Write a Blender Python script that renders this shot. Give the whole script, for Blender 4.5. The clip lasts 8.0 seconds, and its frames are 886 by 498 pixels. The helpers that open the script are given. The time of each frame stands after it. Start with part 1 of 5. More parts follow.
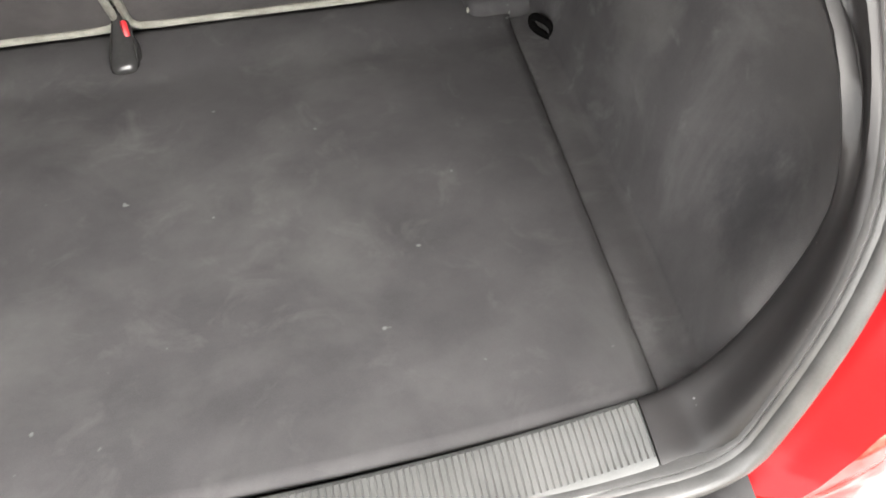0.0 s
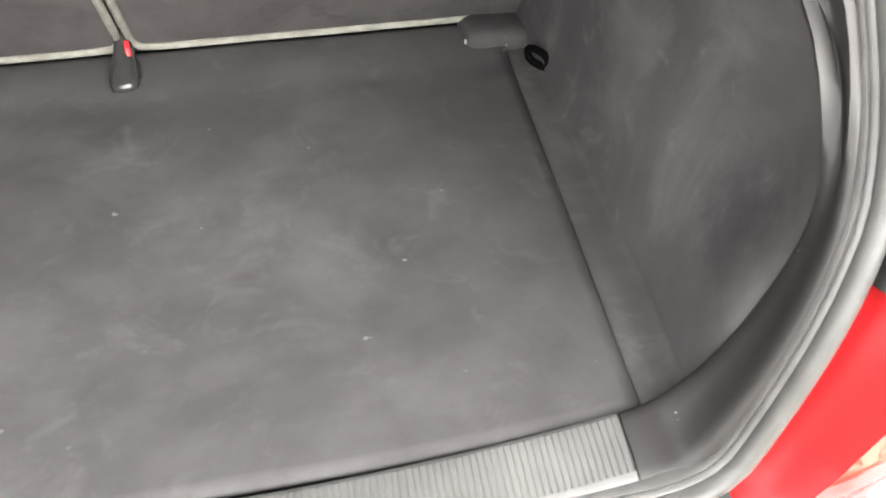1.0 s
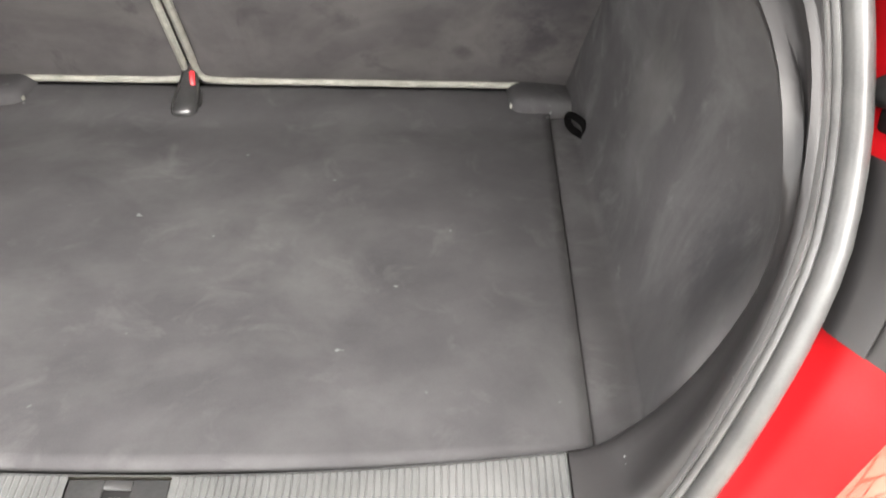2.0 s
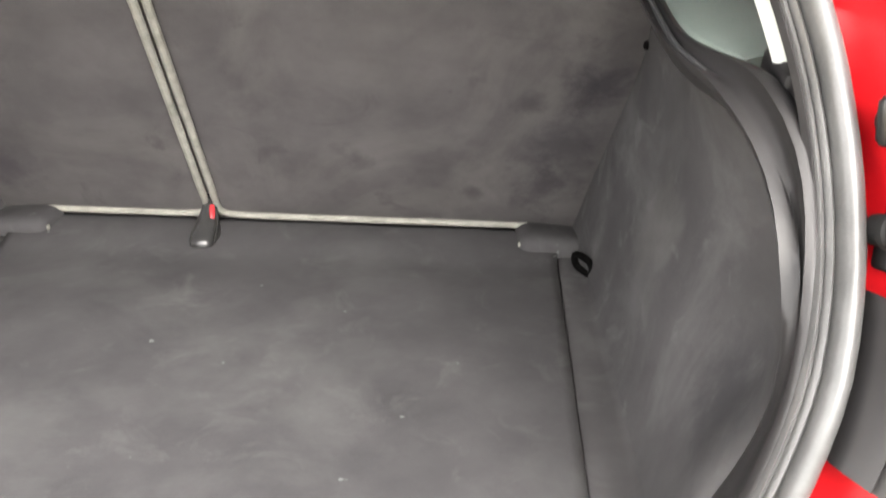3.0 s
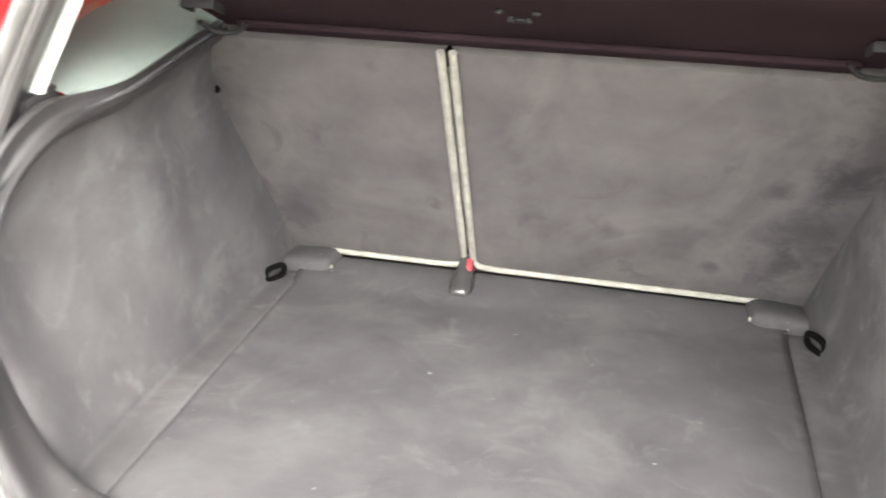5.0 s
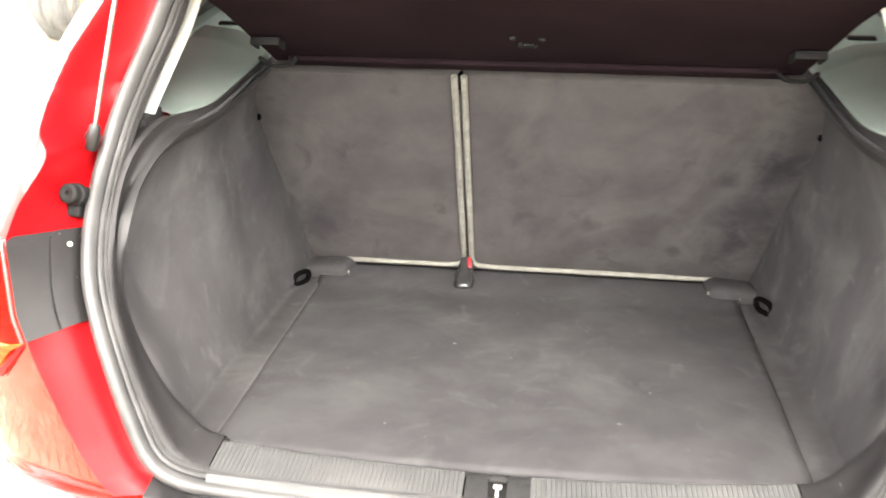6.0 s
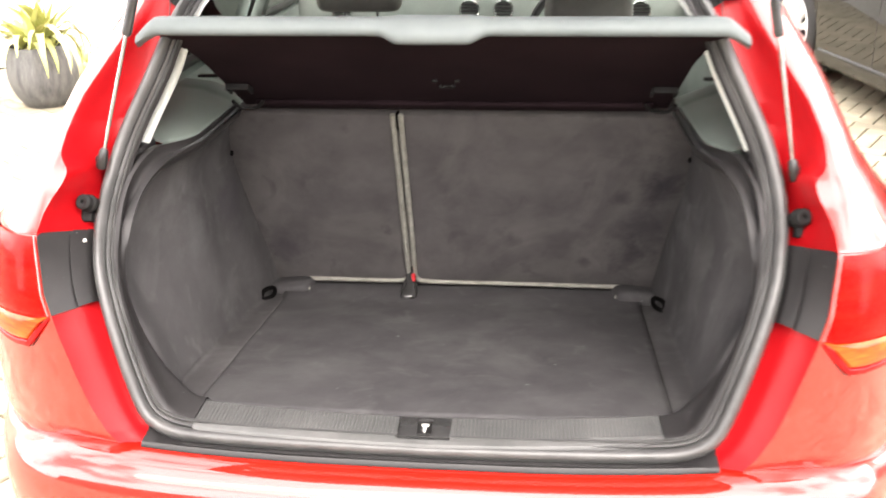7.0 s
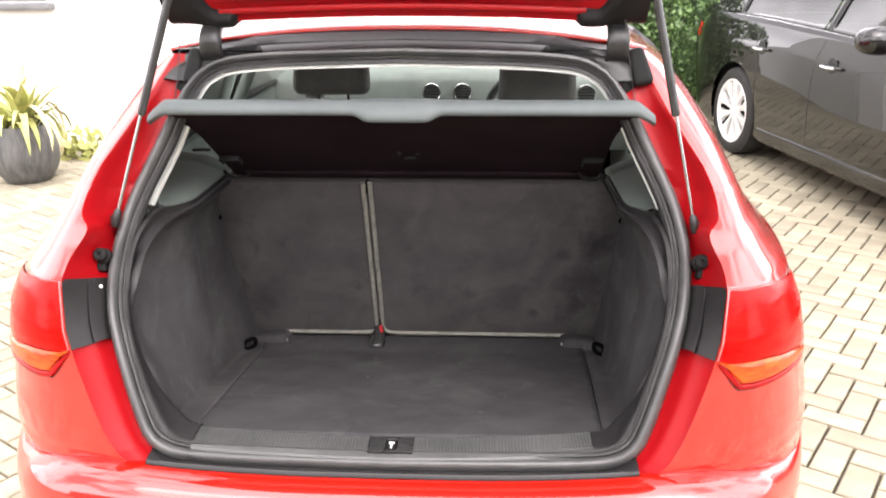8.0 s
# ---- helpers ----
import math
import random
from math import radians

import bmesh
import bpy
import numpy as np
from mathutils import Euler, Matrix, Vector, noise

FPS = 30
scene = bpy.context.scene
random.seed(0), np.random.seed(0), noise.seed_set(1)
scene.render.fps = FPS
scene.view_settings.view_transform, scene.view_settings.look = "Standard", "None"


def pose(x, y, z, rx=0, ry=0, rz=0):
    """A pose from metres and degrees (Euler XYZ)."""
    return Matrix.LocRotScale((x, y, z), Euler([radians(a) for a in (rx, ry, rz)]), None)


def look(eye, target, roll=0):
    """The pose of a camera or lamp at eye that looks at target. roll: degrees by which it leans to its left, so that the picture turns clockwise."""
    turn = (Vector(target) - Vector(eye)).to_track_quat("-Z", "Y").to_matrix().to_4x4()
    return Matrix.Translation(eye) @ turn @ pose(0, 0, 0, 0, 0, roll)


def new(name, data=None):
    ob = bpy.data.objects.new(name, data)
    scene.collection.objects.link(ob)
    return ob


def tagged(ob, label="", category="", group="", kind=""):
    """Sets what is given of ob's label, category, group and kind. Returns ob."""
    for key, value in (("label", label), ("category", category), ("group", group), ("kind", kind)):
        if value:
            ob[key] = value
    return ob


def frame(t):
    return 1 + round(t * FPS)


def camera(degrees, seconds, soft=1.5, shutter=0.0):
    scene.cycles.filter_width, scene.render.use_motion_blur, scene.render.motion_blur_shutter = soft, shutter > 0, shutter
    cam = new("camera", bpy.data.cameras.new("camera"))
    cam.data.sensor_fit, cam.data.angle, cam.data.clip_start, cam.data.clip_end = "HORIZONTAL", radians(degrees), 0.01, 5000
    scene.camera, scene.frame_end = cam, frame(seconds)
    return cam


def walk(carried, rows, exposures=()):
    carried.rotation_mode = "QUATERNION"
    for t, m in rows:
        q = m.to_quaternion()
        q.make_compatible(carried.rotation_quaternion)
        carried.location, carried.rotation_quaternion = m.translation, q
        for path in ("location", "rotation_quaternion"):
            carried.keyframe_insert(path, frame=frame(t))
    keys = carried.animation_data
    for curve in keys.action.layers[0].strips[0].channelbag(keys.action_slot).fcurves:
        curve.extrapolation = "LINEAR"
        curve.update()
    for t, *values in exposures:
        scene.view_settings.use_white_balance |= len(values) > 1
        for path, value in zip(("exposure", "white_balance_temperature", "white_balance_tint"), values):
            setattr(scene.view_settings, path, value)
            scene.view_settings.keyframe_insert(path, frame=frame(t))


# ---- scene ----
cam = camera(54.9, 8.0, soft=1.75, shutter=0.5)
PATH = [
    (0, (0.128, -0.176, 1.395), (0.373, 0.899, -0.273), 1.5),
    (0.5, (0.113, -0.165, 1.383), (0.393, 0.929, -0.268), 3.2),
    (1, (0.143, -0.216, 1.364), (0.394, 0.973, -0.225), 2.4),
    (1.2, (0.196, -0.235, 1.345), (0.343, 1.0, -0.221), -0.1),
    (2.5, (0.254, -0.31, 1.314), (0.272, 1.202, 0.004), 2.3),
    (3, (0.252, -0.315, 1.318), (0.261, 1.303, 0.142), 2.3),
    (3.5, (0.241, -0.335, 1.334), (0.223, 1.346, 0.251), 2.9),
    (4, (0.231, -0.354, 1.347), (0.066, 1.334, 0.287), 1.4),
    (4.5, (0.212, -0.385, 1.378), (-0.131, 1.27, 0.308), -0.3),
    (5, (0.134, -0.455, 1.416), (-0.251, 1.185, 0.338), -0.5),
    (5.2, (0.093, -0.483, 1.428), (-0.274, 1.165, 0.356), 0.4),
    (6.3, (0.045, -0.851, 1.468), (-0.167, 0.904, 0.531), -1.5),
    (6.5, (0.068, -0.902, 1.475), (-0.138, 0.862, 0.554), -1.5),
    (7, (0.141, -1.07, 1.496), (-0.034, 0.74, 0.665), -0.9),
    (7.5, (0.178, -1.234, 1.524), (0.074, 0.619, 0.779), -0.3),
    (8, (0.173, -1.331, 1.543), (0.071, 0.553, 0.879), -0.4),
]
walk(cam, [(t, look(eye, target, roll)) for t, eye, target, roll in PATH],
     exposures=[(0.0, 2.92, 6700, 9), (0.5, 3.15, 6600, 8), (1.2, 3.2, 6700, 9), (2.5, 3.25, 6700, 10), (3.5, 3.41, 6700, 10), (4.0, 3.68, 6700, 10), (4.5, 3.86, 6700, 10), (5.2, 3.92, 6700, 10), (6.3, 3.2, 7000, 12), (7.0, 2.68, 6900, 15), (7.5, 2.3, 6700, 16), (8.0, 1.98, 6600, 17)])

# ---- sky and sun ----
world = bpy.data.worlds.new("sky")
scene.world = world
world.use_nodes = True
wn = world.node_tree.nodes
wl = world.node_tree.links
sky = wn.new("ShaderNodeTexSky")
sky.sky_type, sky.sun_disc = "NISHITA", False
sky.sun_elevation, sky.sun_rotation = radians(48), radians(150)
sky.dust_density, sky.ozone_density = 4.0, 1.0
wn["Background"].inputs["Strength"].default_value = 0.15
haze = wn.new("ShaderNodeHueSaturation")
haze.inputs["Saturation"].default_value = 0.18
wl.new(sky.outputs["Color"], haze.inputs["Color"])
# broken bright cloud over the haze
puffs = wn.new("ShaderNodeTexNoise")
puffs.noise_dimensions = "4D"
puffs.inputs["W"].default_value = 3.0
puffs.inputs["Scale"].default_value, puffs.inputs["Detail"].default_value, puffs.inputs["Roughness"].default_value = 2.6, 5.0, 0.55
lit = wn.new("ShaderNodeMapRange")
lit.interpolation_type = "SMOOTHSTEP"
lit.inputs["From Min"].default_value, lit.inputs["From Max"].default_value = 0.38, 0.54
lit.inputs["To Min"].default_value, lit.inputs["To Max"].default_value = 3.0, 14.0
wl.new(puffs.outputs["Fac"], lit.inputs["Value"])
tone = wn.new("ShaderNodeCombineColor")
for band in ("Red", "Green", "Blue"):
    wl.new(lit.outputs["Result"], tone.inputs[band])
cloud = wn.new("ShaderNodeMix")
cloud.data_type = "RGBA"
cloud.inputs["Factor"].default_value = 0.6
wl.new(tone.outputs["Color"], cloud.inputs["B"])
wl.new(haze.outputs["Color"], cloud.inputs["A"])
wl.new(cloud.outputs["Result"], wn["Background"].inputs["Color"])
sun = new("sun", bpy.data.lights.new("sun", "SUN"))
sun.data.energy, sun.data.angle, sun.data.color = 0.5, radians(45), (1.0, 0.95, 0.88)
sun.matrix_world = look((0.9, -4.2, 5.4), (0, 0, 0))


# ---- materials ----
def socket(tree, kind, **values):
    node = tree.nodes.new(kind)
    for key, value in values.items():
        node.inputs[key.replace("_", " ")].default_value = value
    return node


def material(name, dark, light, rough=0.5, metal=0.0, scale=6.0, fine=120.0, bump=0.0, coat=0.0, specks=None, spec=0.5, rough_var=0.1,
             stretch=(1, 1, 1), bump_dist=0.002, sheen=0.0, by_object=0.0, dust=None, coat_ior=1.5, coat_rough=0.03, marks=()):
    """A surface that varies between two colours at a coarse and a fine scale, with fine relief and an uneven gloss."""
    m = bpy.data.materials.new(name)
    m.use_nodes = True
    tree = m.node_tree
    out = tree.nodes["Principled BSDF"]
    where = tree.nodes.new("ShaderNodeTexCoord")
    place = tree.nodes.new("ShaderNodeMapping")
    place.inputs["Scale"].default_value = stretch
    tree.links.new(where.outputs["Object"], place.inputs["Vector"])
    coarse = socket(tree, "ShaderNodeTexNoise", Scale=scale, Detail=6.0, Roughness=0.6)
    grain = socket(tree, "ShaderNodeTexNoise", Scale=fine, Detail=3.0, Roughness=0.6)
    for node in (coarse, grain):
        tree.links.new(place.outputs["Vector"], node.inputs["Vector"])
    both = tree.nodes.new("ShaderNodeMath")
    both.operation = "MULTIPLY_ADD"
    tree.links.new(grain.outputs["Fac"], both.inputs[0])
    both.inputs[1].default_value = 0.35
    tree.links.new(coarse.outputs["Fac"], both.inputs[2])
    ramp = tree.nodes.new("ShaderNodeValToRGB")
    ramp.color_ramp.elements[0].position, ramp.color_ramp.elements[1].position = 0.48, 0.88
    ramp.color_ramp.elements[0].color, ramp.color_ramp.elements[1].color = (*dark, 1), (*light, 1)
    tree.links.new(both.outputs[0], ramp.inputs["Fac"])
    colour = ramp.outputs["Color"]
    if dust:
        for size, warp, low, high, tone, most, seed in dust:
            cloudy = socket(tree, "ShaderNodeTexNoise", Scale=size, Detail=5.0, Roughness=0.62, Distortion=warp)
            moved = tree.nodes.new("ShaderNodeMapping")
            moved.inputs["Location"].default_value = (seed, seed * 0.7, seed * 1.3)
            tree.links.new(where.outputs["Object"], moved.inputs["Vector"])
            tree.links.new(moved.outputs["Vector"], cloudy.inputs["Vector"])
            span = tree.nodes.new("ShaderNodeMapRange")
            span.inputs["From Min"].default_value, span.inputs["From Max"].default_value, span.inputs["To Max"].default_value = low, high, most
            tree.links.new(cloudy.outputs["Fac"], span.inputs["Value"])
            over = tree.nodes.new("ShaderNodeMix")
            over.data_type = "RGBA"
            tree.links.new(span.outputs["Result"], over.inputs["Factor"])
            tree.links.new(colour, over.inputs["A"])
            over.inputs["B"].default_value = (*tone, 1)
            colour = over.outputs["Result"]
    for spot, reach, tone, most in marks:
        # a mark with a ragged outline, for wear, soil and painted-in shade
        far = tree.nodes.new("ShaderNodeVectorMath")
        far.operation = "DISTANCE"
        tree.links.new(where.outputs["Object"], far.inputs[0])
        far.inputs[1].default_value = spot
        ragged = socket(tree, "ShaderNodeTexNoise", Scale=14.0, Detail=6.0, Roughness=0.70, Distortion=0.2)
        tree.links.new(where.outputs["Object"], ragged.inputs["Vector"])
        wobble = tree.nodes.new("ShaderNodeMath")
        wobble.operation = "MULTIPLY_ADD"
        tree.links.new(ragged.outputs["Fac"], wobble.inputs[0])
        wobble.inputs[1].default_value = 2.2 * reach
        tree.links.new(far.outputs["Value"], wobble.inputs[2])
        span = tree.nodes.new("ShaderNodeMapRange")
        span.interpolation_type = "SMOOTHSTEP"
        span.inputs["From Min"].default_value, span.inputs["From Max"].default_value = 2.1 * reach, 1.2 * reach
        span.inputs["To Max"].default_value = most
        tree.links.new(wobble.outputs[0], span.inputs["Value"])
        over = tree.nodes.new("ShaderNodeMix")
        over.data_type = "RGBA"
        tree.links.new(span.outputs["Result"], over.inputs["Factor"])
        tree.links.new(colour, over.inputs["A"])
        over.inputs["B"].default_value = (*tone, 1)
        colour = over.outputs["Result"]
    if by_object:
        info = tree.nodes.new("ShaderNodeObjectInfo" if by_object > 0 else "ShaderNodeNewGeometry")
        span = tree.nodes.new("ShaderNodeMapRange")
        span.inputs["To Min"].default_value, span.inputs["To Max"].default_value = 1 - abs(by_object), 1 + abs(by_object) / 2
        tree.links.new(info.outputs["Random" if by_object > 0 else "Random Per Island"], span.inputs["Value"])
        mul = tree.nodes.new("ShaderNodeVectorMath")
        mul.operation = "SCALE"
        tree.links.new(colour, mul.inputs[0])
        tree.links.new(span.outputs["Result"], mul.inputs["Scale"])
        colour = mul.outputs["Vector"]
    if specks:
        dots = socket(tree, "ShaderNodeTexNoise", Scale=specks[0], Detail=2.0)
        tree.links.new(place.outputs["Vector"], dots.inputs["Vector"])
        cut = tree.nodes.new("ShaderNodeMapRange")
        cut.inputs["From Min"].default_value, cut.inputs["From Max"].default_value = specks[1], specks[1] + 0.05
        tree.links.new(dots.outputs["Fac"], cut.inputs["Value"])
        mix = tree.nodes.new("ShaderNodeMix")
        mix.data_type = "RGBA"
        tree.links.new(cut.outputs["Result"], mix.inputs["Factor"])
        tree.links.new(colour, mix.inputs["A"])
        mix.inputs["B"].default_value = (*specks[2], 1)
        colour = mix.outputs["Result"]
    tree.links.new(colour, out.inputs["Base Color"])
    gloss = tree.nodes.new("ShaderNodeMapRange")
    gloss.inputs["To Min"].default_value, gloss.inputs["To Max"].default_value = max(rough - rough_var, 0.02), min(rough + rough_var, 1)
    tree.links.new(coarse.outputs["Fac"], gloss.inputs["Value"])
    tree.links.new(gloss.outputs["Result"], out.inputs["Roughness"])
    out.inputs["Metallic"].default_value = metal
    out.inputs["Coat Weight"].default_value = coat
    out.inputs["Coat Roughness"].default_value = coat_rough
    out.inputs["Coat IOR"].default_value = coat_ior
    out.inputs["Specular IOR Level"].default_value = spec
    if sheen:
        out.inputs["Sheen Weight"].default_value = sheen
        out.inputs["Sheen Roughness"].default_value = 0.5
    if bump:
        relief = tree.nodes.new("ShaderNodeBump")
        relief.inputs["Strength"].default_value, relief.inputs["Distance"].default_value = bump, bump_dist
        tree.links.new(grain.outputs["Fac"], relief.inputs["Height"])
        tree.links.new(relief.outputs["Normal"], out.inputs["Normal"])
    return m


def glass(name, tint, rough=0.0, ior=1.5):
    m = bpy.data.materials.new(name)
    m.use_nodes = True
    tree = m.node_tree
    tree.nodes.remove(tree.nodes["Principled BSDF"])
    clear = tree.nodes.new("ShaderNodeBsdfTransparent")
    clear.inputs["Color"].default_value = (*tint, 1)
    shine = tree.nodes.new("ShaderNodeBsdfGlossy")
    shine.inputs["Roughness"].default_value = rough
    fres = socket(tree, "ShaderNodeFresnel", IOR=ior)
    mix = tree.nodes.new("ShaderNodeMixShader")
    tree.links.new(fres.outputs["Fac"], mix.inputs["Fac"])
    tree.links.new(clear.outputs["BSDF"], mix.inputs[1])
    tree.links.new(shine.outputs["BSDF"], mix.inputs[2])
    tree.links.new(mix.outputs["Shader"], tree.nodes["Material Output"].inputs["Surface"])
    return m


RED = material("red_paint", (0.315, 0.0060, 0.0023), (0.37, 0.0083, 0.0032), 0.35, scale=3, fine=600, coat=1.0, spec=0.1, rough_var=0.04, coat_ior=1.80, coat_rough=0.02)
# the body's red again, darkened to carry the shade of channel and gate inside
RED_SHADED = material("red_paint_shaded", (0.25, 0.0026, 0.0046), (0.30, 0.004, 0.0064), 0.36, scale=5, fine=300, coat=0.20, spec=0.1, rough_var=0.06, coat_rough=0.30)
BLACK_PAINT = material("black_paint", (0.004, 0.004, 0.004), (0.007, 0.0065, 0.006), 0.3, scale=2, fine=400, coat=1.0, spec=0.05, rough_var=0.04, coat_ior=1.55, coat_rough=0.01)
CARPET = material("floor_carpet", (0.0375, 0.0360, 0.0374), (0.056, 0.0540, 0.0555), 0.95, scale=9, fine=900, bump=0.25, specks=(42, 0.75, (0.120, 0.120, 0.120)), spec=0.05,
                  dust=[(4.0, 0.5, 0.48, 0.72, (0.090, 0.090, 0.088), 0.40, 2.0), (13.0, 0.8, 0.56, 0.74, (0.108, 0.106, 0.104), 0.28, 7.0)])
SIDE_CARPET = material("side_carpet", (0.043, 0.0412, 0.0421), (0.065, 0.0625, 0.0634), 0.95, scale=8, fine=900, bump=0.25, spec=0.05,
                       dust=[(5.0, 0.6, 0.50, 0.74, (0.118, 0.116, 0.115), 0.45, 4.0), (16.0, 0.5, 0.58, 0.74, (0.150, 0.147, 0.145), 0.25, 9.0), (7.0, 1.0, 0.60, 0.74, (0.044, 0.042, 0.043), 0.4, 15.0)],
                       # the first mark paints in the shade of the hollow beside the trim
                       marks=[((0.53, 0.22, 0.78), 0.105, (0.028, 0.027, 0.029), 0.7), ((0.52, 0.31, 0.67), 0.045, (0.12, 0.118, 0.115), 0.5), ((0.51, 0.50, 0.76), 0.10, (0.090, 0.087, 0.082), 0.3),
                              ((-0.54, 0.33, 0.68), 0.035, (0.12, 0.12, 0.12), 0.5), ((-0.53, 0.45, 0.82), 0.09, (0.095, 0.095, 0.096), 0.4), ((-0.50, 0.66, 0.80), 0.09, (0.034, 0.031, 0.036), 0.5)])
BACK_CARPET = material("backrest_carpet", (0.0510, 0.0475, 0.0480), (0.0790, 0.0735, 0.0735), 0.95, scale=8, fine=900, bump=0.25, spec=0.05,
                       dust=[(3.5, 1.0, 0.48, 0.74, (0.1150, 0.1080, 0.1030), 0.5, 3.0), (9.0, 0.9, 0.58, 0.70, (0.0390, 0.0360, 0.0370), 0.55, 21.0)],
                       # stains, with shade painted into the dark marks along the right edge
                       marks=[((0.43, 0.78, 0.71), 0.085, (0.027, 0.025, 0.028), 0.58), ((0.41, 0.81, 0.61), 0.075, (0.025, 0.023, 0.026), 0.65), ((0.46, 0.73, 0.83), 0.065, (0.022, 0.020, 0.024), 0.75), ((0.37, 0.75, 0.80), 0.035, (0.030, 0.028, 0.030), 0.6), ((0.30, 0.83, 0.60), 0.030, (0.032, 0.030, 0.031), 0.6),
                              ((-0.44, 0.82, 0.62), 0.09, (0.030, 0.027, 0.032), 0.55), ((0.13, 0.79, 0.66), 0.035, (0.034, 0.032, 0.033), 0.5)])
PIPING = material("cream_piping", (0.145, 0.140, 0.118), (0.25, 0.244, 0.214), 0.8, scale=40, fine=700, bump=0.5)
GARNISH = material("dark_plastic_trim", (0.013, 0.0122, 0.0125), (0.022, 0.0207, 0.0210), 0.43, scale=10, fine=900, bump=0.12, bump_dist=0.001, spec=0.32,
                   specks=(90, 0.74, (0.20, 0.20, 0.20)))
SILL = material("sill_plastic", (0.052, 0.0530, 0.052), (0.085, 0.085, 0.083), 0.34, scale=14, fine=700, bump=0.15, bump_dist=0.001)
RUBBER = material("rubber_seal", (0.042, 0.042, 0.042), (0.074, 0.073, 0.072), 0.36, scale=18, fine=500, bump=0.2, bump_dist=0.001)
BLACK = material("black_plastic", (0.008, 0.008, 0.008), (0.020, 0.019, 0.019), 0.38, scale=12, fine=700, bump=0.15, bump_dist=0.001)
MATT_BLACK = material("matt_black_plastic", (0.006, 0.006, 0.006), (0.012, 0.0115, 0.0115), 0.7, scale=20, fine=600, bump=0.2, bump_dist=0.001, spec=0.2)
DULL_BLACK = material("dull_black_rubber", (0.0012, 0.0011, 0.0011), (0.0030, 0.0028, 0.0028), 0.9, scale=20, fine=600, spec=0.04)
GREY_PLASTIC = material("grey_plastic", (0.035, 0.035, 0.036), (0.060, 0.060, 0.060), 0.45, scale=12, fine=700, bump=0.15, bump_dist=0.001)
SHELF_EDGE = material("shelf_edge", (0.070, 0.085, 0.086), (0.098, 0.115, 0.115), 0.6, scale=10, fine=700, bump=0.3, bump_dist=0.001)
SHELF_UNDER = material("shelf_underside", (0.0105, 0.0062, 0.0078), (0.0175, 0.0105, 0.0128), 0.95, scale=8, fine=500, bump=0.4, spec=0.05)
PALE_TRIM = material("pale_trim", (0.50, 0.52, 0.49), (0.62, 0.64, 0.60), 0.55, scale=8, fine=600, bump=0.15, bump_dist=0.001)
QUARTER_TRIM = material("grey_green_trim", (0.10, 0.120, 0.108), (0.145, 0.168, 0.152), 0.36, scale=8, fine=600, bump=0.15, bump_dist=0.001)
SEAT = material("grey_leather", (0.13, 0.122, 0.112), (0.19, 0.178, 0.165), 0.5, scale=10, fine=300, bump=0.3, bump_dist=0.001)
STEEL = material("strut_rod_steel", (0.42, 0.42, 0.42), (0.55, 0.55, 0.55), 0.22, metal=1.0, scale=30, fine=300)
CHROME = material("bright_metal", (0.75, 0.75, 0.75), (0.85, 0.85, 0.85), 0.18, metal=1.0, scale=30, fine=300)
ALLOY = material("alloy", (0.74, 0.74, 0.74), (0.82, 0.82, 0.82), 0.32, metal=0.45, scale=10, fine=300)
WHITE_METAL = material("zinc_striker", (0.70, 0.69, 0.64), (0.85, 0.84, 0.80), 0.35, metal=0.3, scale=40, fine=300)
BUCKLE = material("buckle_plastic", (0.020, 0.020, 0.020), (0.032, 0.0315, 0.0315), 0.20, scale=30, fine=300)
DASH = material("dashboard_plastic", (0.22, 0.265, 0.240), (0.30, 0.345, 0.318), 0.55, scale=8, fine=600, bump=0.15, bump_dist=0.001)
BUTTON = material("red_button", (0.34, 0.010, 0.015), (0.42, 0.015, 0.02), 0.4, scale=30, fine=300)
TYRE = material("tyre_rubber", (0.012, 0.012, 0.012), (0.025, 0.024, 0.023), 0.8, scale=12, fine=200, bump=0.4)
LENS_RED = material("red_lens", (0.24, 0.001, 0.001), (0.54, 0.006, 0.003), 0.22, scale=15, fine=70, stretch=(1, 1, 4), coat=0.10, spec=0.06, rough_var=0.05)
LENS_AMBER = material("amber_lens", (0.34, 0.022, 0.004), (0.60, 0.085, 0.010), 0.22, scale=26, fine=90, coat=0.45, spec=0.1, rough_var=0.05, stretch=(0.3, 1, 3))
LENS_DARK = material("dark_red_lens", (0.16, 0.001, 0.002), (0.30, 0.003, 0.004), 0.2, scale=15, fine=70, coat=0.3, spec=0.1)
LENS_EDGE = material("clear_lens_edge", (0.45, 0.05, 0.05), (0.55, 0.10, 0.09), 0.2, scale=26, fine=90, coat=1.0)
PAVER = material("cream_paver", (0.245, 0.217, 0.155), (0.36, 0.325, 0.240), 0.85, scale=5, fine=160, bump=0.5, by_object=0.25)
PAVER_REST = material("cream_paver_field", (0.245, 0.217, 0.155), (0.36, 0.325, 0.240), 0.85, scale=5, fine=160, bump=0.5, by_object=-0.25)
SAND = material("joint_sand", (0.055, 0.047, 0.033), (0.11, 0.095, 0.068), 0.95, scale=20, fine=300, bump=0.6)
RENDER_WHITE = material("white_render", (0.74, 0.74, 0.72), (0.84, 0.84, 0.82), 0.85, scale=2, fine=90, bump=0.4)
BLOCKER_GREY = material("grey_render", (0.17, 0.165, 0.155), (0.25, 0.24, 0.225), 0.9, scale=1.5, fine=70, bump=0.4)
FRAME_GREY = material("window_frame_grey", (0.10, 0.10, 0.105), (0.15, 0.15, 0.155), 0.5, scale=10, fine=300)
POT = material("charcoal_pot", (0.045, 0.045, 0.046), (0.125, 0.124, 0.120), 0.6, scale=26, fine=160, bump=0.4, stretch=(1, 1, 0.12))
